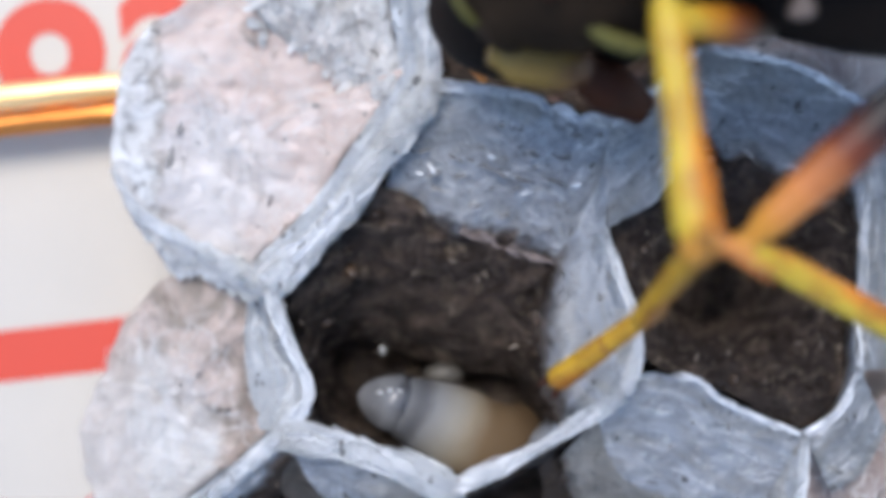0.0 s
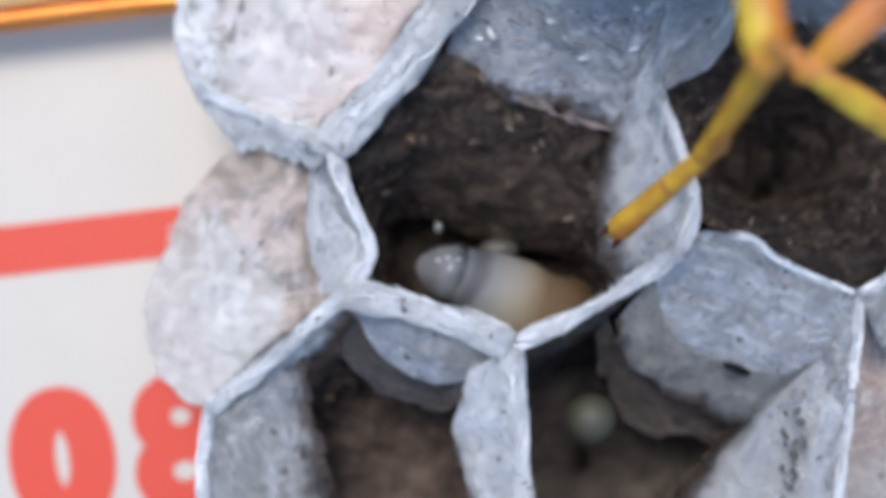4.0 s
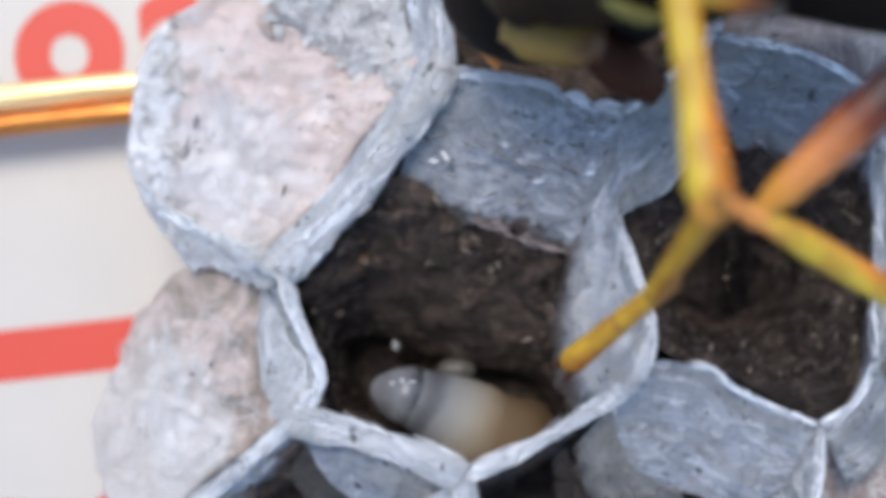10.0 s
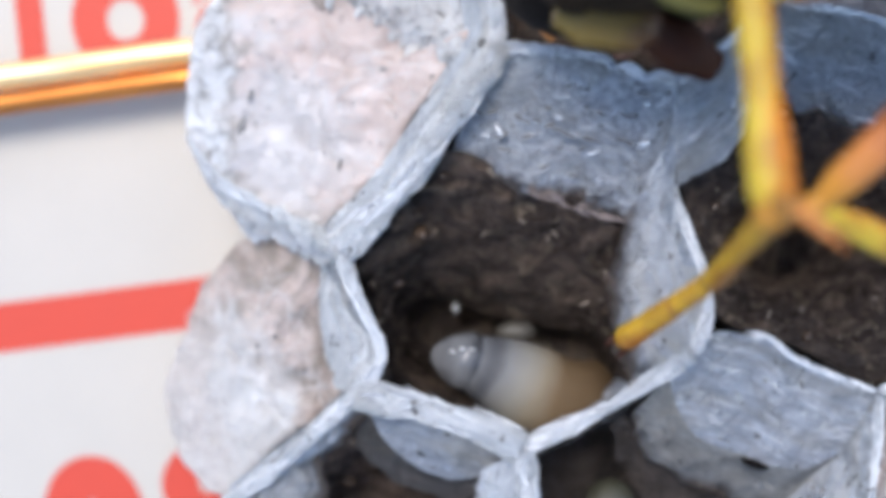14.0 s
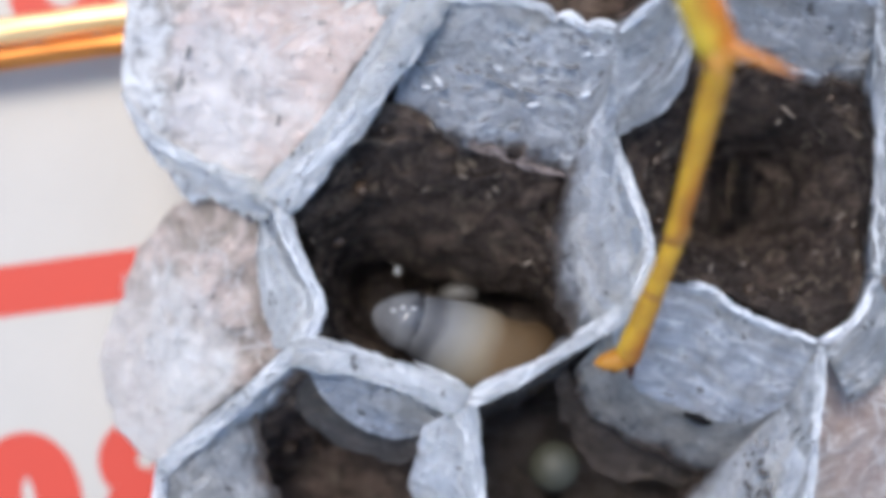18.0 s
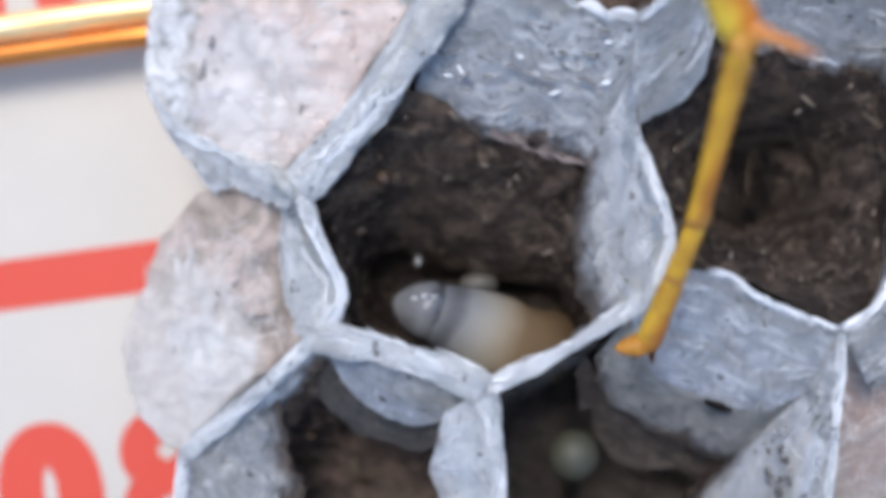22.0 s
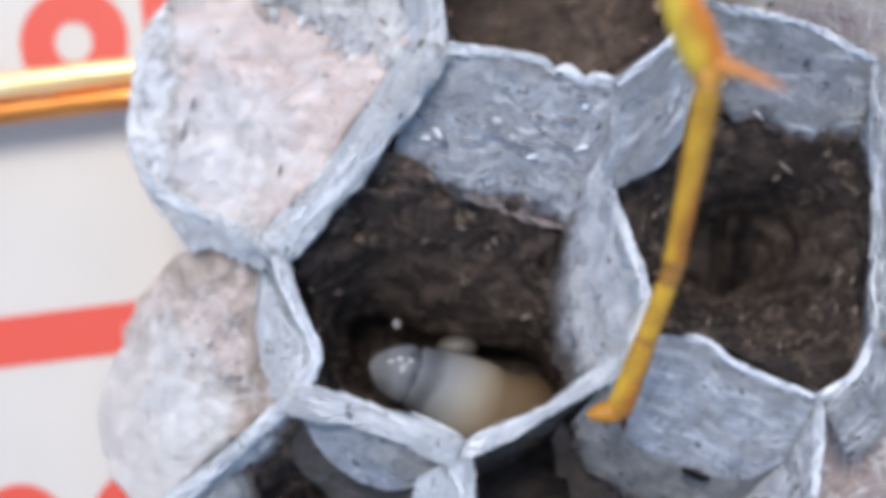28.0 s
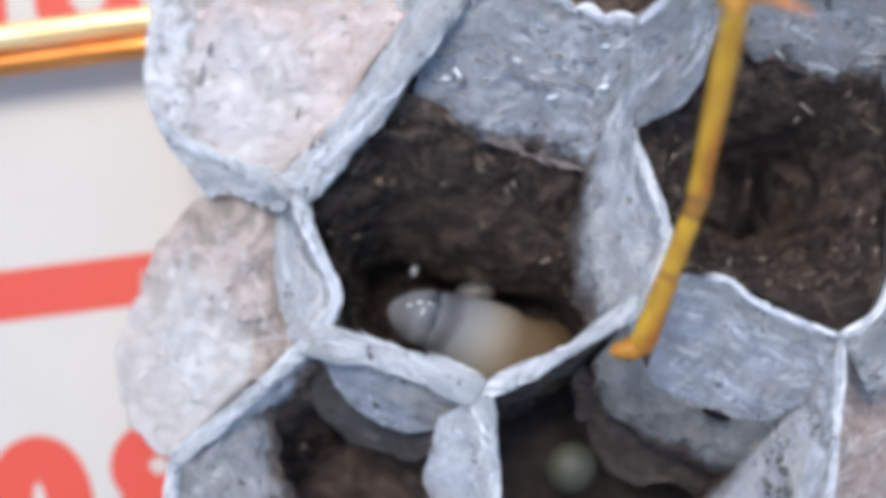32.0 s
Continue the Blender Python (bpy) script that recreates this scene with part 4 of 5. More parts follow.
felt_loop = felt_side + curve([felt_side[-1], (-1.35, 2.10, 3.80), (-1.62, 2.55, 3.72), (-2.08, 2.9, 3.62), (-2.55, 3.3, 3.48), (-3.0, 3.75, 3.30), (-3.2, 4.2, 3.4), (-3.0, 4.6, 3.9), (-1.9, 4.5, 4.2), felt_side[0]], 80)[1:-1]
dome(felt_loop, 0.22, M_SILK_GREY, "grey felted cap with glassy beads", 12.0, rag=0.22, rings=40, knots=0.09)
white_loop = curve([felt_side[0], (-0.98, 4.05, 4.22), (-1.69, 4.15, 4.10), (-2.22, 4.45, 4.05), (-2.95, 4.66, 4.0), (-3.5, 5.5, 4.2), (-3.2, 7.2, 4.3), (-1.2, 7.8, 4.6), (0.3, 6.3, 4.8), felt_side[0]], 70)[:-1]
dome(white_loop, -0.1, M_SILK_WHITE, "white papery cell top", 16.0, rings=34, knots=0.05)
rose_loop = edge("W1W2")[:-1][::-1] + curve([W1, (6.35, -2.75, 4.9), (7.1, -2.2, 4.7), (8.5, -1.6, 4.4), (9.3, -3.3, 4.3), (8.6, -5.9, 4.3), (6.8, -7.2, 4.4), W2], 60)[:-1]
dome(off(rose_loop, 0.05, -0.1, -1.0), 0.1, M_SILK_ROSE, "rose-brown silk cap", 23.0)
top_loop = edge("P1P2")[:-1] + curve([P2, (8.1, 3.3, 4.4), (7.6, 5.3, 4.4), (5.5, 6.2, 4.6), (4.0, 5.4, 4.8), P1], 50)[:-1]
dome(off(top_loop, 0, 0, -0.6), 0.1, M_SILK_ROSE, "rose-brown silk cap", 29.0)


# ---- fibres that stand off the paper and the caps ----
def fibres(name, picks, material, label, stride=0.10, off=1.3):
    """Fine hairs that follow a surface; picks: (grid, count, longest in steps, radius, wander, along rows?)."""
    verts, faces = [], []
    for grid, count, steps, radius, wander, by_rows in picks:
        kind, pts, rows, cols, closed, uvs = grid
        for _ in range(count):
            r, c = random.uniform(0, rows - 1.01), random.uniform(0, cols - 1.01)
            if uvs and uvs[int(r) * cols + int(c)][1] > -0.15:
                continue
            turn = random.gauss(0, wander) + (math.pi / 2 if by_rows else 0)
            line, lift = [], random.uniform(0.2, off) * radius
            for _ in range(random.randint(3, steps)):
                a, b = int(r), int(c)
                if not (0 <= a < rows - 1) or (not closed and not (0 <= b < cols - 1)):
                    break
                b %= cols
                p, q, w = pts[a * cols + b], pts[a * cols + (b + 1) % cols], pts[(a + 1) * cols + b]
                nrm = (q - p).cross(w - p)
                if nrm.length < 1e-7:
                    break
                nrm.normalize()
                if nrm.z < 0:
                    nrm = -nrm
                line.append(p.lerp(q, c - int(c)) + (w - p) * (r - a) + nrm * lift)
                turn += random.gauss(0, 0.10 if wander < 1 else 0.25)
                u, v = max((q - p).length, 0.02), max((w - p).length, 0.02)
                c += math.cos(turn) * stride / u
                r += math.sin(turn) * stride / v
            if len(line) < 3:
                continue
            base = len(verts)
            for i, p in enumerate(line):
                d = (line[min(i + 1, len(line) - 1)] - line[max(i - 1, 0)]).normalized()
                s = d.orthogonal().normalized()
                t = d.cross(s)
                k = radius * (0.35 + 0.65 * math.sin(math.pi * (i + 0.5) / len(line)))
                for j in range(3):
                    verts.append(p + (s * math.cos(2.094 * j) + t * math.sin(2.094 * j)) * k)
            faces += [(base + i * 3 + j, base + i * 3 + (j + 1) % 3, base + (i + 1) * 3 + (j + 1) % 3, base + (i + 1) * 3 + j)
                      for i in range(len(line) - 1) for j in range(3)]
    return tagged(link_mesh(name, verts, faces, material, nest, label), kind="stuff")


random.seed(11)
M_HAIR = plain("pale_fibre", (0.93, 0.935, 0.95), 0.45, vary=0.7, scale=1.5, depth=0.0, dark=(0.60, 0.62, 0.66))
M_CHIP = plain("dark_fibre", (0.079, 0.070, 0.065), 0.7, vary=0.5, scale=1.5, depth=0.0)
M_THREAD = plain("silk_thread", (0.823, 0.804, 0.795), 0.35, vary=0.5, scale=1.2, depth=0.0, dark=(0.654, 0.561, 0.514))
papery = [g for g in GRIDS if g[0] not in ("cap", "bowl")]
caps = [g for g in GRIDS if g[0] == "cap"]
amount = {"cell": 150, "wall": 26, "rim": 60}
fibres("paper_fuzz", [(g, amount[g[0]], 8, 0.008, 0.2, g[0] == "rim") for g in papery], M_HAIR, "pale wood fibre in the paper")
fibres("fleck_dust", [(g, {"cell": 9, "wall": 4, "rim": 1}[g[0]], 4, 0.019, 0.8, g[0] == "rim") for g in papery], M_CHIP, "dark flecks in the paper", 0.04)
# near-white fibres paint the sparkle on the lips and walls
M_GLINT = plain("glint_fibre", (0.97, 0.975, 0.98), 0.3, vary=0.3, scale=1.5, depth=0.0)
fibres("glint_fuzz", [(g, {"cell": 6, "wall": 2, "rim": 10}[g[0]], 4, 0.012, 0.25, g[0] == "rim") for g in papery], M_GLINT, "white fibres standing in for glints on the paper", 0.07)
M_DUSK = plain("dusky_strand", (0.393, 0.421, 0.477), 0.8, vary=0.6, scale=2.5, depth=0.0, dark=(0.281, 0.299, 0.346))
lips = [g for g in papery if g[0] == "rim"]
fibres("pale_strand", [(g, 16, 14, 0.015, 0.10, True) for g in lips], M_HAIR, "white strands along the lips", 0.08, 0.5)
fibres("dusky_strand", [(g, 8, 9, 0.016, 0.12, True) for g in lips], M_DUSK, "dusky strands along the lips", 0.08, 0.4)
fibres("silk_floss", [(g, 130, 10, 0.007, 2.0, False) for g in caps], M_THREAD, "white silk threads")
fibres("stray_silk", [(g, 150, 10, 0.008, 2.0, False) for g in caps], M_THREAD, "stray silk threads", off=14)
fibres("cap_dust", [(g, 4, 5, 0.022, 2.0, False) for g in caps], M_CHIP, "dark flecks on the caps", 0.04)

# lumps of dried silk in the tanned depth of the cells
M_LUMP = plain("amber_lump", (0.065, 0.043, 0.030), 0.12, vary=0.6, scale=4, depth=0.05, dark=(0.079, 0.054, 0.033))
M_LUMP_ROSE = plain("rosy_lump", (0.224, 0.140, 0.117), 0.15, vary=0.6, scale=4, depth=0.05)
for number, grid in enumerate([g for g in GRIDS if g[0] == "bowl"] + [g for g in GRIDS if g[0] == "cell"][2:]):
    _, pts, rows, cols, closed, uvs = grid
    for _ in range((5, 6, 30, 30, 70)[number]):
        i = random.randrange(cols * (10 if number > 1 else 2), cols * (rows - 5))
        if uvs[i][1] < 0.3:
            continue
        r = random.uniform(0.05, 0.15)
        blob("silk_lump", tuple(pts[i]), (r * random.uniform(0.7, 1.6), r, r * 0.7), M_LUMP_ROSE if number == 4 and _ % 2 else M_LUMP, nest, turn=(random.uniform(0, 90), random.uniform(0, 90), random.uniform(0, 180)), rag=0.35, seg=10, rings=7, freq=6)

# small scraps of silk on the two crumpled linings, coloured pale to stand in for glints
M_SCRAP = plain("dry_silk_glint", (0.17, 0.135, 0.105), 0.3, vary=0.8, scale=6, depth=0.0, dark=(0.09, 0.068, 0.05))
for grid, count in zip([g for g in GRIDS if g[0] == "bowl"], (26, 18)):
    _, pts, rows, cols, closed, uvs = grid
    for _ in range(count):
        i = random.randrange(cols * 3, cols * (rows - 8))
        r = random.uniform(0.018, 0.04)
        blob("silk_glint_scrap", tuple(pts[i] + Vector((0, 0, 0.03))), (r * random.uniform(1.4, 4.0), r * 0.8, r * 0.6), M_SCRAP, nest, turn=(0, 0, random.uniform(0, 180)), rag=0.6, seg=8, rings=6, freq=7)

# fine grit of chewed silk on the brown linings
k = Mat("silk_grit", 0.18, spec=0.5)
tint = k.t.nodes.new("ShaderNodeNewGeometry")
M_GRIT = k.done(k.ramp(tint.outputs["Random Per Island"], (0.0, (0.05, 0.036, 0.028)), (0.7, (0.09, 0.068, 0.052)), (1.0, (0.15, 0.118, 0.085))))
for grid in [g for g in GRIDS if g[0] == "cell"][2:]:
    _, pts, rows, cols, closed, uvs = grid
    verts, faces = [], []
    for _ in range(90):
        i = random.randrange(cols * 3, cols * (rows - 3))
        if uvs[i][1] < 0.25:
            continue
        j = random.choice((i, i + 1))
        c = pts[i].lerp(pts[j], random.random())
        r = random.uniform(0.025, 0.075)
        turn = Euler([random.uniform(0, 3) for _ in range(3)]).to_matrix()
        base = len(verts)
        for ring, (z, w) in enumerate(((-1, 0.0), (-0.5, 0.86), (0.5, 0.86), (1, 0.0))):
            for a in range(1 if w == 0 else 6):
                p = Vector((w * math.cos(a * 1.047 + ring), w * math.sin(a * 1.047 + ring), z * 0.8)) * r * random.uniform(0.75, 1.3)
                verts.append(c + turn @ Vector((p.x * 1.5, p.y, p.z)))
        for a in range(6):
            b = (a + 1) % 6
            faces += [(base, base + 1 + b, base + 1 + a), (base + 1 + a, base + 1 + b, base + 7 + b, base + 7 + a), (base + 7 + a, base + 7 + b, base + 13)]
    tagged(link_mesh("silk_grit", verts, faces, M_GRIT, nest, "glossy brown grit of dried silk"), kind="stuff")

# rosy fringe of silk along the lower edge of the broad face
M_FRINGE = plain("rosy_fringe", (0.337, 0.281, 0.266), 0.45, vary=0.9, scale=5, depth=0.02, dark=(0.159, 0.112, 0.098))
for i in range(22):
    f = random.random()
    at = Vector((0.30 + 1.35 * f, 0.36 - 0.55 * f + random.uniform(-0.10, 0.04), 4.18 + random.uniform(-0.06, 0.02)))
    step = Vector((random.uniform(0.10, 0.20), random.uniform(-0.13, 0.0), random.uniform(-0.03, 0.03)))
    tube("fringe", curve([at - step, at + Vector((0, random.uniform(-0.04, 0.04), 0.03)), at + step], 10), lambda s: 0.016 * math.sin(math.pi * min(max(s, 0.08), 0.92)), M_FRINGE, nest, rag=0.5, seed=i, sides=6)

# ---- grub and egg ----
GRUB_AT = (0.3, -3.0, 2.9)
grub = thing("wasp_larva", GRUB_AT, "cream wasp larva with a grey shiny head lying in a cell", "larva")
k = Mat("grub_skin", 0.6, spec=0.2)
k.b.inputs["Subsurface Weight"].default_value = 0.15
k.b.inputs["Subsurface Radius"].default_value = (0.0007, 0.0005, 0.0003)
run = k.math("ADD", k.math("MULTIPLY", k.axis(k.mapped("UV", (1, 1, 1)), 0), 1.0), k.math("MULTIPLY", k.math("SUBTRACT", k.noise(k.mm(1.5), 1.0, 4, 0.6), 0.5), 0.09))
M_GRUB = k.done(k.ramp(run, (0.0, (0.15, 0.155, 0.166)), (0.20, (0.132, 0.137, 0.148)), (0.255, (0.075, 0.078, 0.087)), (0.285, (0.085, 0.088, 0.096)), (0.32, (0.175, 0.178, 0.183)), (0.42, (0.215, 0.206, 0.183)), (0.50, (0.212, 0.180, 0.134)), (0.60, (0.145, 0.100, 0.058)), (1.0, (0.085, 0.053, 0.028))),
                k.bump(k.noise(k.mm(3), 1.0, 3, 0.6), 0.06, 0.4))
spine = curve([(-1.16, -2.37, 3.22), (-0.70, -2.55, 3.24), (-0.1, -2.84, 3.12), (0.50, -3.16, 3.0), (0.98, -3.22, 2.82), (1.35, -3.16, 2.45)], 40)
verts, uvs, sides = [], [], 28
for i, p in enumerate(spine):
    s = i / 40
    d = (spine[min(i + 1, 40)] - spine[max(i - 1, 0)]).normalized()
    side = d.cross(Vector((0, 0, 1))).normalized()
    up = side.cross(d)
    r = 0.06 + 0.70 * min(1, s / 0.5) ** 0.55 * (1 - 0.30 * max(0, s - 0.6) / 0.4)
    for j in range(sides):
        a = 2 * math.pi * j / sides
        q = p + (side * math.cos(a) + up * math.sin(a) * 0.92) * r
        verts.append(Vector([c - g for c, g in zip(q, GRUB_AT)]))
        uvs.append((s, j / sides))
link_mesh("body", verts, grid_faces(41, sides, True) + [tuple(range(sides))[::-1], tuple(range(40 * sides, 41 * sides))], M_GRUB, grub, "cream body, tan behind", uvs)
k = Mat("two_tone_grub_head", 0.14, spec=0.5)
at = k.math("ADD", k.math("ADD", k.math("MULTIPLY", k.axis(k.mm(1.0), 0), 0.62), k.math("MULTIPLY", k.noise(k.mm(3.5), 1.0, 4, 0.65), 0.34)), 1.18)
M_HEAD = k.done(k.ramp(at, (0.30, (0.187, 0.192, 0.206)), (0.45, (0.122, 0.125, 0.136)), (0.58, (0.159, 0.164, 0.176)), (0.72, (0.117, 0.121, 0.131)), (0.82, (0.047, 0.049, 0.056))), k.bump(k.noise(k.mm(4), 1.0, 3, 0.6), 0.04, 0.4))
blob("head", tuple(a - b for a, b in zip((-0.84, -2.50, 3.26), GRUB_AT)), (0.56, 0.50, 0.48), M_HEAD, grub, "shiny grey head", turn=(0, 0, -24), rag=0.05, seg=36, rings=24, freq=2.2,
     shape=lambda v, c: (c.x, c.y * (1 - 0.22 * max(0.0, -v.x)) - 0.06 * max(0.0, -v.x), c.z * (1 - 0.25 * max(0.0, -v.x))))
# three small pale beads painted in as the glints on the head
for x, y in ((-1.02, -2.30), (-0.86, -2.26), (-0.70, -2.28)):
    blob("head_glint", tuple(a - b for a, b in zip((x, y, 3.66), GRUB_AT)), (0.05, 0.03, 0.03), M_BEAD, grub, "pale bead standing in for a glint", rag=0.2, seg=10, rings=7)
blob("side_bump", tuple(a - b for a, b in zip((0.0, -2.14, 2.50), GRUB_AT)), (0.34, 0.20, 0.16), M_GRUB_TAN, grub, "dull grey bump", rag=0.05)
egg = blob("wasp_egg", (1.55, -5.0, 3.0), (0.43, 0.43, 0.39), M_EGG, None, rag=0.01)
tagged(egg, "pale greenish-white wasp egg stuck in a cell", "egg")

# beads painted as glints in the cell, and glassy droplets of dried silk on the felt
random.seed(5)
for x, y, z, r in ((-1.05, -1.74, 2.15, 0.05), (-1.12, -0.95, 2.6, 0.05), (-1.00, -1.15, 2.5, 0.045), (-1.55, -0.45, 2.9, 0.05), (-0.6, -0.75, 2.4, 0.05)):
    blob("silk_glint_bead", (x, y, z), (r * 0.8, r * 1.7, r), M_BEAD if y < -1.5 else M_AMBER, nest, seg=10, rings=7)
for i in range(18):
    x, y = random.gauss(-1.6, 0.45), random.gauss(3.35, 0.4)
    if y < 2.2 or y > 4.5 or y < 2.6 - 0.45 * (x + 0.9):
        continue
    r = random.uniform(0.03, 0.065)
    blob("silk_glint_bead", (x, y, 3.95 + random.uniform(-0.05, 0.12)), (r, r, r * 0.8), M_BEAD, nest, seg=10, rings=7)
# knots of white silk matted on the felt
for i in range(90):
    f, g = random.random(), random.random()
    x, y = -3.0 + 2.1 * f, 4.25 - 0.3 * f - g * (0.35 + 1.65 * f)
    r = random.uniform(0.04, 0.10)
    blob("silk_knot", (x, y, 3.62 + 0.42 * f + random.uniform(-0.05, 0.05)), (r * random.uniform(1.3, 3.2), r * 0.8, r * 0.4), random.choice((M_SILK_WHITE, M_SILK_WHITE, M_SILK_GREY)), nest, turn=(0, 0, random.uniform(0, 180)), rag=0.7, seg=14, rings=9, freq=6)
# brownish felt tufts between the two caps
for i in range(18):
    f = i / 17
    r = random.uniform(0.05, 0.11)
    at = (-3.0 + 1.65 * f + random.gauss(0, 0.14), 3.72 - 1.55 * f + random.gauss(0, 0.14), 3.36 + 0.45 * f)
    blob("felt_tuft", at, (r * 1.9, r, r * 0.35), random.choice((M_SILK_STAINED, M_SILK_STAINED, M_SILK_GREY)), nest, turn=(0, 0, random.uniform(0, 180)), rag=0.7, seg=14, rings=9, freq=5)
# dark specks and stains down the pale wall of the egg's cell
for i in range(26):
    f = random.random()
    at = (4.62 - 0.10 * f + random.gauss(0, 0.10), -4.35 - 2.2 * f, 4.62 - 0.22 * f + random.uniform(-0.02, 0.02))
    r = random.uniform(0.025, 0.06)
    blob("speck", at, (r, r * 1.7, 0.03), random.choice((M_CHIP, M_CHIP, M_CREASE)), nest, turn=(0, 25, random.uniform(-40, 40)), rag=0.6, seg=8, rings=6, freq=7)
# a row across the broad face: dark blobs for torn slits, pale ones painted as glints
for i in range(36):
    f = random.random()
    row = random.random() < 0.65
    at = Vector((-0.55 + 2.7 * f, 1.42 - 0.50 * f + 0.3 * f * f + random.gauss(0, 0.22), 0)) if row else Vector((-0.5 + 2.7 * f, random.uniform(0.6, 2.2) - 0.5 * f, 0))
    at.z = 4.45 + (at.y - 0.55 + 0.40 * f) * 0.40
    r = random.uniform(0.02, 0.045)
    blob("slit_and_glint", tuple(at), (r * random.uniform(1.4, 4.0), r * 0.7, 0.03), M_HAIR if i % 4 < 1 else M_CREASE, nest, turn=(20, 0, random.gauss(-14, 22)), rag=0.6, seg=8, rings=6, freq=7)
# a torn slit in the wall over the egg's cell, its inner dark painted as a black blob
blob("slit", (3.69, -4.0, 4.42), (0.20, 0.055, 0.09), M_BLACK, nest, "black blob for the dark inside a slit", turn=(0, 0, -20), rag=0.55, freq=4)

# ---- the wasp ----
WASP_AT = (2.0, 3.5, 8.5)
wasp = thing("paper_wasp", WASP_AT, "black and yellow paper wasp with amber wings reaching into a cell", "wasp")


def on_wasp(p):
    return tuple(a - b for a, b in zip(p, WASP_AT))


def stripe(name, points, r, material, label=""):
    """A raised mark along the body."""
    ob = tube(name, curve([on_wasp(p) for p in points], 20), lambda s: r * (0.35 + 0.65 * math.sin(math.pi * min(max(s, 0.04), 0.96))), material, wasp, label, rag=0.1)
    return ob


blob("thorax", on_wasp((1.45, 3.75, 8.4)), (1.55, 1.35, 1.25), M_BROWN, wasp, "black hairy thorax", turn=(0, 0, -6), rag=0.02, seg=40, rings=24)
blob("pronotum", on_wasp((0.82, 3.55, 8.25)), (0.62, 1.12, 1.05), M_BROWN, wasp, rag=0.02, seg=32, rings=20)
blob("head", on_wasp((1.05, 3.35, 6.3)), (1.25, 1.0, 1.1), M_BLACK, wasp, rag=0.02, seg=32, rings=20)
# added black filler: covers the bright cell floor so that it reads as dark
blob("dark_filler", on_wasp((2.0, 3.35, 6.9)), (1.15, 0.95, 0.95), M_BLACK, wasp, "black filler that darkens the cell behind the forelegs", rag=0.03)
blob("abdomen", on_wasp((5.6, 3.70, 8.1)), (3.1, 1.30, 1.15), M_BLACK, wasp, "dark banded abdomen", turn=(0, 4, -4), rag=0.015, seg=48, rings=28)
blob("propodeum", on_wasp((2.95, 3.45, 8.3)), (0.95, 1.0, 0.95), M_BLACK, wasp, rag=0.02)
blob("tegula", on_wasp((1.08, 3.24, 9.55)), (0.12, 0.27, 0.13), M_YELLOW, wasp, "pale yellow wing knob", turn=(0, 0, 12), rag=0.05)
blob("tegula_spot", on_wasp((1.22, 2.98, 9.50)), (0.13, 0.14, 0.12), M_RUST, wasp, "rust spot", rag=0.05)
blob("white_spot", on_wasp((4.18, 2.86, 9.15)), (0.20, 0.18, 0.09), plain("ivory_mark", (0.17, 0.13, 0.11), 0.7), wasp, "ivory three-cornered spot", turn=(30, 0, 5), rag=0.1,
     shape=lambda v, c: (c.x * (0.62 - 0.55 * v.y), c.y, c.z))
stripe("collar_mark", [(0.03, 3.82, 8.9), (0.01, 3.53, 8.85), (0.1, 3.14, 8.75), (0.3, 2.82, 8.6), (0.63, 2.68, 8.3)], 0.06, M_OLIVE, "olive collar line")
stripe("side_mark", [(0.24, 3.36, 9.1), (0.52, 3.19, 9.2), (0.84, 3.05, 9.2), (1.14, 2.98, 9.15)], 0.085, M_OLIVE, "olive mark")
stripe("side_mark", [(1.64, 2.67, 9.0), (1.94, 2.52, 8.9), (2.28, 2.41, 8.85), (2.54, 2.43, 8.85)], 0.12, M_OLIVE, "olive mark")
for k, x in enumerate((6.1, 7.2, 8.1)):
    w = 1.32 * math.sqrt(max(0.05, 1 - ((x - 5.6) / 3.15) ** 2))
    ring = [Vector(on_wasp((x, 3.70 - 0.07 * (x - 5.6) + w * math.cos(a), 8.1 + 0.9 * w * math.sin(a)))) for a in [2 * math.pi * i / 32 for i in range(33)]]
    tube("band", ring, 0.10, M_YELLOW if k else M_RUST, wasp, rag=0.1, closed_ends=False)


def wing(name, root, tip, wide, lift, label):
    """A long thin wing blade with a thickened leading edge."""
    a, b = Vector(on_wasp(root)), Vector(on_wasp(tip))
    d = b - a
    side = Vector((-d.y, d.x, 0)).normalized()
    verts, n, m = [], 30, 10
    for face in (1, -1):
        for i in range(n + 1):
            s = i / n
            w = wide * math.sin(math.pi * min(1, 0.015 + 0.93 * s) ** 0.8) ** 0.7
            for j in range(m + 1):
                f = j / m
                q = a + d * s + side * w * (f - 0.25) + Vector((0, 0, lift * math.sin(f * 3.1) + 0.05 * math.sin(f * 19) + face * (0.012 + 0.05 * (1 - f) ** 6)))
                verts.append(q)
    k = (n + 1) * (m + 1)
    faces = grid_faces(n + 1, m + 1, False)
    faces += [tuple(v + k for v in f[::-1]) for f in faces]
    return link_mesh(name, verts, faces, M_WING, wasp, label)


wing("wing", (1.35, 3.35, 9.85), (10.5, 4.3, 9.3), 2.2, 0.25, "folded amber-brown wing")
wing("wing", (1.6, 4.3, 9.75), (9.0, 5.2, 9.2), 1.9, 0.2, "folded amber-brown wing")

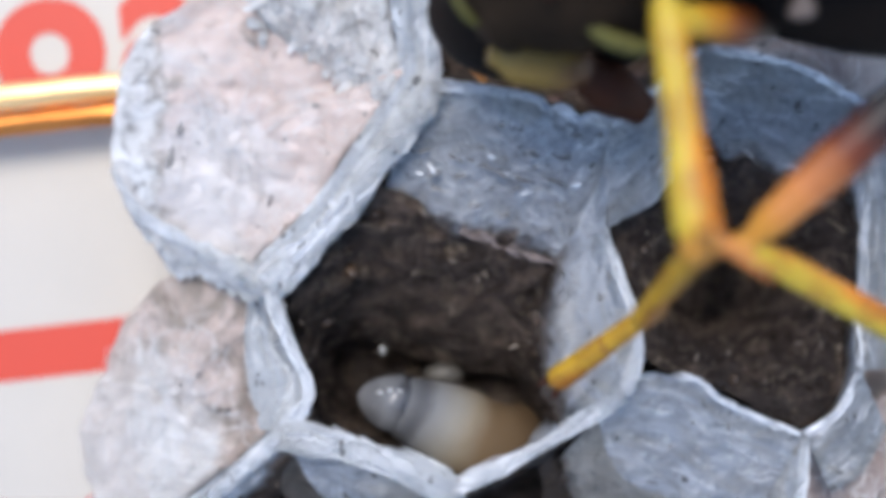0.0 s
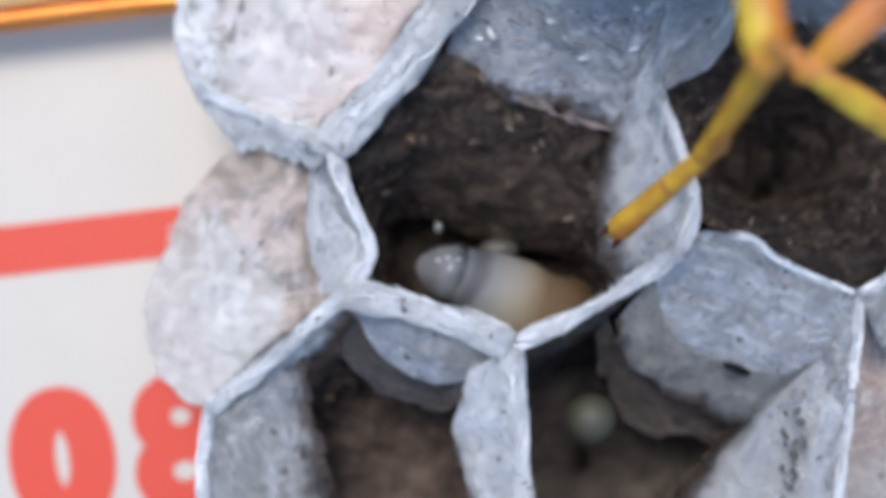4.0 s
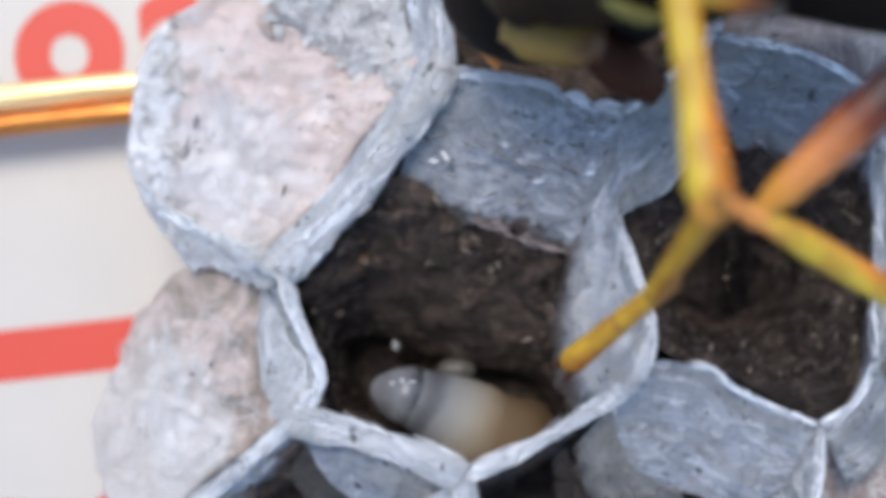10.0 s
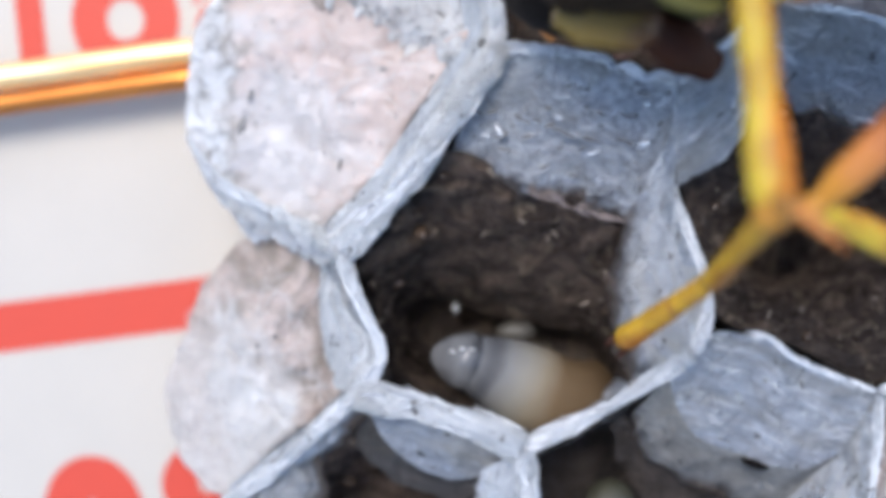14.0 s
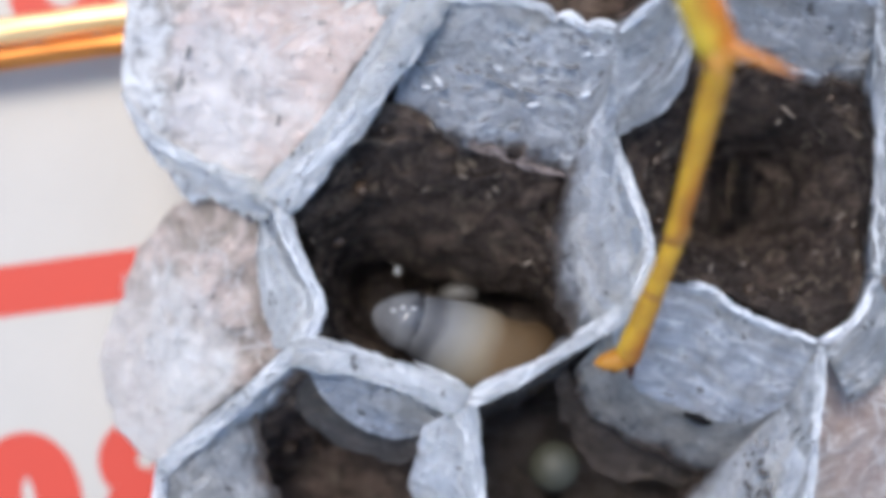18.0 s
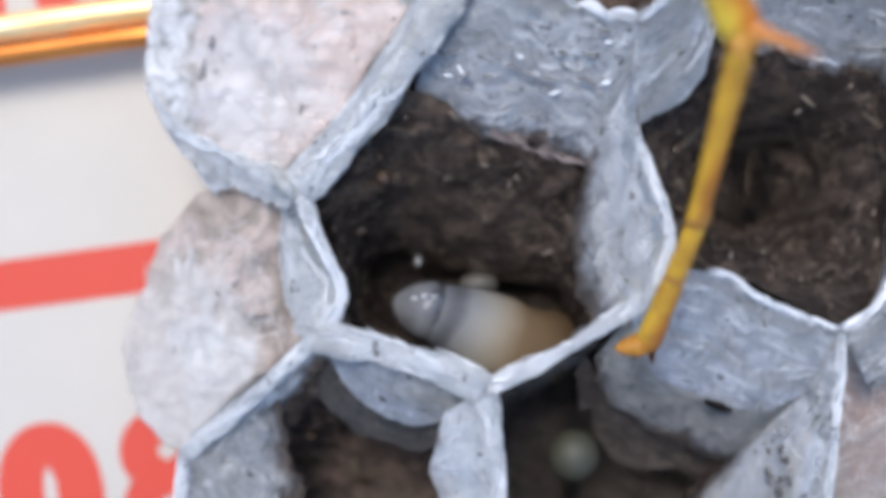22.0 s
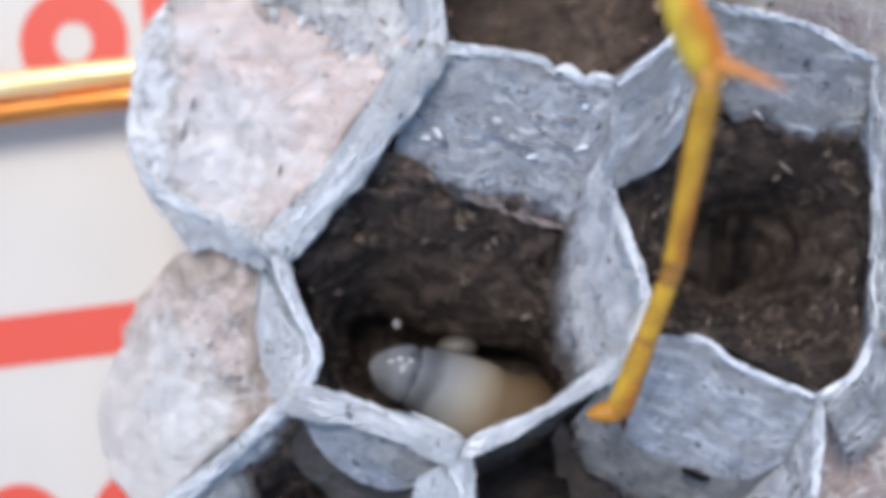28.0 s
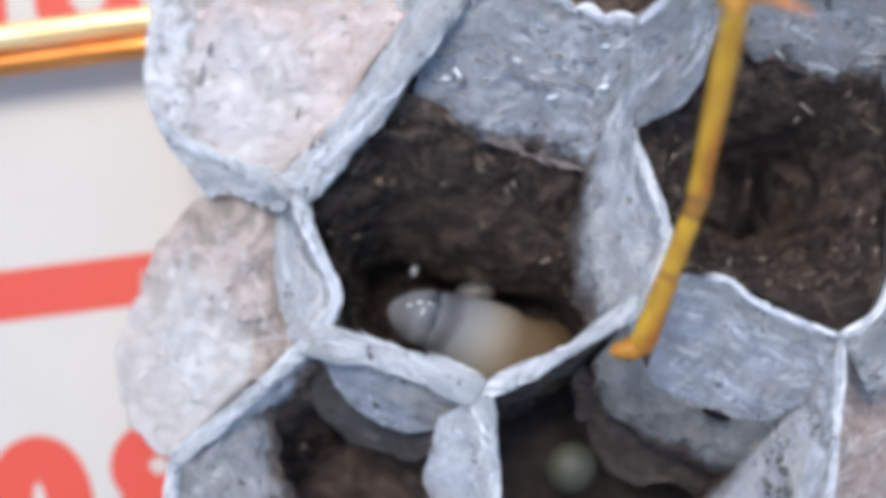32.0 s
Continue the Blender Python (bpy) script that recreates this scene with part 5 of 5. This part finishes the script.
for name, p, q, prof, mat in (
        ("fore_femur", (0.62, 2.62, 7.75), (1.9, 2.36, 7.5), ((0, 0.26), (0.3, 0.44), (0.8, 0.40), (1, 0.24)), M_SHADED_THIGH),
        ("fore_tibia", (1.8, 2.36, 7.4), (2.72, 1.92, 6.7), ((0, 0.28), (0.5, 0.36), (1, 0.24)), M_RUST),
        ("hind_femur", (5.75, 2.20, 9.65), (3.55, 0.06, 8.95), ((0, 0.26), (0.5, 0.29), (0.85, 0.22), (1, 0.12)), M_HIND_THIGH),
        ("hind_tibia", (3.52, 0.08, 8.95), (6.35, -1.28, 7.5), ((0, 0.13), (0.3, 0.20), (0.8, 0.19), (1, 0.13)), M_LEG)):
    a, b = on_wasp(p), on_wasp(q)
    ob = limb(name, (Vector(b) - Vector(a)).length, prof, mat, wasp)
    ob.matrix_basis = along(a, b)
for p, q in (((0.2, 2.9, 6.2), (0.6, 2.5, 5.4)), ((0.5, 3.4, 6.1), (1.2, 3.2, 5.3))):
    a, b = on_wasp(p), on_wasp(q)
    ob = limb("antenna", (Vector(b) - Vector(a)).length, ((0, 0.09), (0.5, 0.10), (1, 0.07)), M_FEMUR, wasp)
    ob.matrix_basis = along(a, b)

M_TOE = leg_material("burnt_toe", (0.337, 0.140, 0.009), (0.281, 0.094, 0.007), (0.150, 0.056, 0.007))
FEMUR, TIBIA, BASI, TOE = 1.95, 2.75, 2.76, 2.34
mid_femur = limb("mid_femur", FEMUR, ((0, 0.20), (0.35, 0.25), (0.8, 0.20), (1, 0.17)), M_MID_THIGH, wasp, "orange thigh of the middle leg")
mid_tibia = limb("mid_tibia", TIBIA, ((0, 0.16), (0.12, 0.21), (0.5, 0.20), (0.8, 0.265), (0.94, 0.27), (1, 0.14)), M_LEG, wasp, "bright yellow shin of the middle leg")
mid_basitarsus = limb("mid_basitarsus", BASI, ((0, 0.10), (0.12, 0.160), (0.85, 0.138), (0.97, 0.155), (1, 0.10)), M_TARSUS, wasp, "amber foot joint")
mid_foot = limb("mid_foot", TOE, ((0, 0.09), (0.06, 0.140), (0.40, 0.15), (0.43, 0.145), (0.47, 0.165), (0.66, 0.172), (0.69, 0.158), (0.74, 0.18), (0.95, 0.19), (1, 0.10)), M_TARSUS, wasp, "amber foot")
for leg, ends in ((mid_basitarsus, (0.06, BASI - 0.1)), (mid_foot, (0.98, 1.65))):
    for z in ends:
        blob("joint", (0, 0, z), (0.158, 0.136, 0.16), M_RUST_RING, leg, "dark orange joint", rag=0.06, seg=16, rings=10)
M_KNEE = plain("amber_knee", (0.468, 0.220, 0.019), 0.4, vary=0.6, scale=3, depth=0.05, dark=(0.337, 0.112, 0.011))
blob("knee", (0, 0, TIBIA - 0.02), (0.23, 0.20, 0.22), M_KNEE, mid_tibia, "amber knee", rag=0.12, seg=18, rings=12)
blob("knee", (0, 0, 0.03), (0.18, 0.16, 0.16), M_LEG, mid_tibia, "yellow knee", rag=0.08, seg=18, rings=12)
blob("hind_knee", on_wasp((3.55, 0.06, 8.92)), (0.18, 0.16, 0.17), M_KNEE, wasp, "amber knee", rag=0.12, seg=18, rings=12)
blob("joint", (0, 0, -0.06), (0.145, 0.13, 0.24), M_RUST_RING, mid_foot, "dark orange joint", rag=0.06, seg=16, rings=12)
for sx in (-1, 1):
    spur = limb("spur", 0.36 if sx < 0 else 0.85, ((0, 0.06), (0.5, 0.045), (1, 0.012)) if sx < 0 else ((0, 0.13), (0.5, 0.08), (1, 0.02)), M_KNEE if sx < 0 else M_FEMUR, mid_tibia, "thin orange spur")
    spur.matrix_basis = along((0.10 * sx, 0.12, TIBIA - 0.1), (0.45 * sx + 0.2, 0.45, TIBIA + 0.5))
    claw = limb("claw", 0.24, ((0, 0.07), (0.5, 0.05), (1, 0.012)), M_RUST, mid_foot, "dark hooked claw")
    claw.matrix_basis = along((0.09 * sx, 0, TOE - 0.03), (0.14 * sx, 0.22, TOE + 0.08))


# the last joint bends aside
bend = along((2.38, -2.96, 5.9), (2.38 + 2.38 - 3.02, -2.96 - 2.06, 5.9 - 1.3)).to_3x3().inverted() @ Vector((-1.0, -0.12, 0.1)).normalized()
pad = limb("toe_pad", 0.46, ((0, 0.15), (0.3, 0.185), (0.7, 0.13), (1, 0.04)), M_TOE, mid_foot, "orange toe pad")
pad.matrix_basis = along((0, 0, TOE - 0.10), Vector((0, 0, TOE - 0.10)) + bend)


def motions():
    # where the wasp's body stands: seconds and shift in millimetres
    moves = [(0.0, 0, 0, 0), (13.9, 0, 0, 0), (14.0, 0.05, 0.03, 0), (14.1, 0.3, 0.12, 0), (14.2, 0.6, 0.35, 0), (14.3, 0.85, 0.8, 0), (14.4, 1.0, 1.3, 0), (14.5, 1.1, 1.8, 0.1),
             (15.2, 0.9, 4.2, 0.2), (16.0, 0.3, 4.9, 0.2), (16.5, 0.2, 4.9, 0.2), (24.5, 0.2, 4.9, 0.2), (28.0, 0.2, 5.1, 0.2), (32.0, 0.2, 5.1, 0.2)]
    walk(wasp, [(t, Matrix.Translation([(c + d) * MM for c, d in zip(WASP_AT, (x, y, z))])) for t, x, y, z in moves])
    # the middle leg: knee, ankle, joint and toe at each time
    still = ((2.51, 2.57, 9.7), (2.81, 0.04, 10.0), (2.52, -0.90, 7.7), (1.57, -1.87, 6.1))
    up = ((2.37, 3.1, 9.3), (3.31, 1.02, 8.7), (2.95, -1.20, 7.2), (2.42, -2.94, 5.9))
    upper = ((2.30, 3.5, 9.3), (3.29, 1.38, 8.7), (3.02, -0.90, 7.2), (2.38, -2.96, 5.9))
    legs = [(0.0, still), (13.9, still), (14.0, ((2.75, 2.55, 9.7), (2.95, 0.05, 9.95), (2.55, -0.90, 7.7), (1.55, -1.85, 6.1))),
            (14.1, ((3.34, 2.41, 9.7), (3.40, -0.09, 9.9), (2.70, -0.95, 7.9), (1.41, -1.70, 6.2))),
            (14.2, ((4.10, 2.30, 9.7), (3.50, -0.22, 9.7), (2.62, -0.89, 7.9), (1.10, -1.63, 6.2))),
            (14.3, ((4.45, 2.15, 9.6), (3.58, -0.30, 9.6), (2.64, -0.95, 7.8), (1.08, -1.68, 6.25))),
            (14.5, ((4.75, 1.92, 9.5), (3.74, -0.44, 9.3), (2.70, -1.07, 7.7), (1.11, -1.75, 6.3))),
            (15.0, ((4.6, 2.4, 9.9), (3.9, 0.0, 9.5), (3.1, -1.1, 7.6), (1.7, -2.2, 6.6))),
            (15.8, ((3.0, 3.0, 9.6), (3.5, 0.8, 9.0), (3.0, -1.2, 7.4), (2.35, -2.8, 6.1))),
            (16.5, up), (24.5, up), (28.0, upper), (32.0, upper)]

    def shift(t):
        for (a, *p), (b, *q) in zip(moves, moves[1:]):
            if a <= t <= b:
                f = (t - a) / (b - a)
                return Vector([WASP_AT[i] + p[i] + (q[i] - p[i]) * f for i in range(3)])

    rows = {mid_femur: [], mid_tibia: [], mid_basitarsus: [], mid_foot: []}
    for t, joints in legs:
        knee, ankle, joint, toe = [Vector(j) - shift(t) for j in joints]
        hip = Vector(on_wasp((3.95, 2.75, 8.4)))
        rows[mid_femur].append((t, along(knee + (hip - knee).normalized() * FEMUR, knee)))
        rows[mid_tibia].append((t, along(ankle - (ankle - knee).normalized() * TIBIA, ankle)))
        rows[mid_basitarsus].append((t, along(joint - (joint - ankle).normalized() * BASI, joint)))
        rows[mid_foot].append((t, along(toe - (toe - joint).normalized() * TOE, toe)))
    straight = along((0, 0, TOE - 0.35), (0, 0, TOE))
    bent = along((0, 0, TOE - 0.10), Vector((0, 0, TOE - 0.10)) + bend)
    walk(pad, [(0.0, straight), (13.9, straight), (15.0, straight), (16.0, bent), (32.0, bent)])
    for ob, r in rows.items():
        walk(ob, r)


motions()
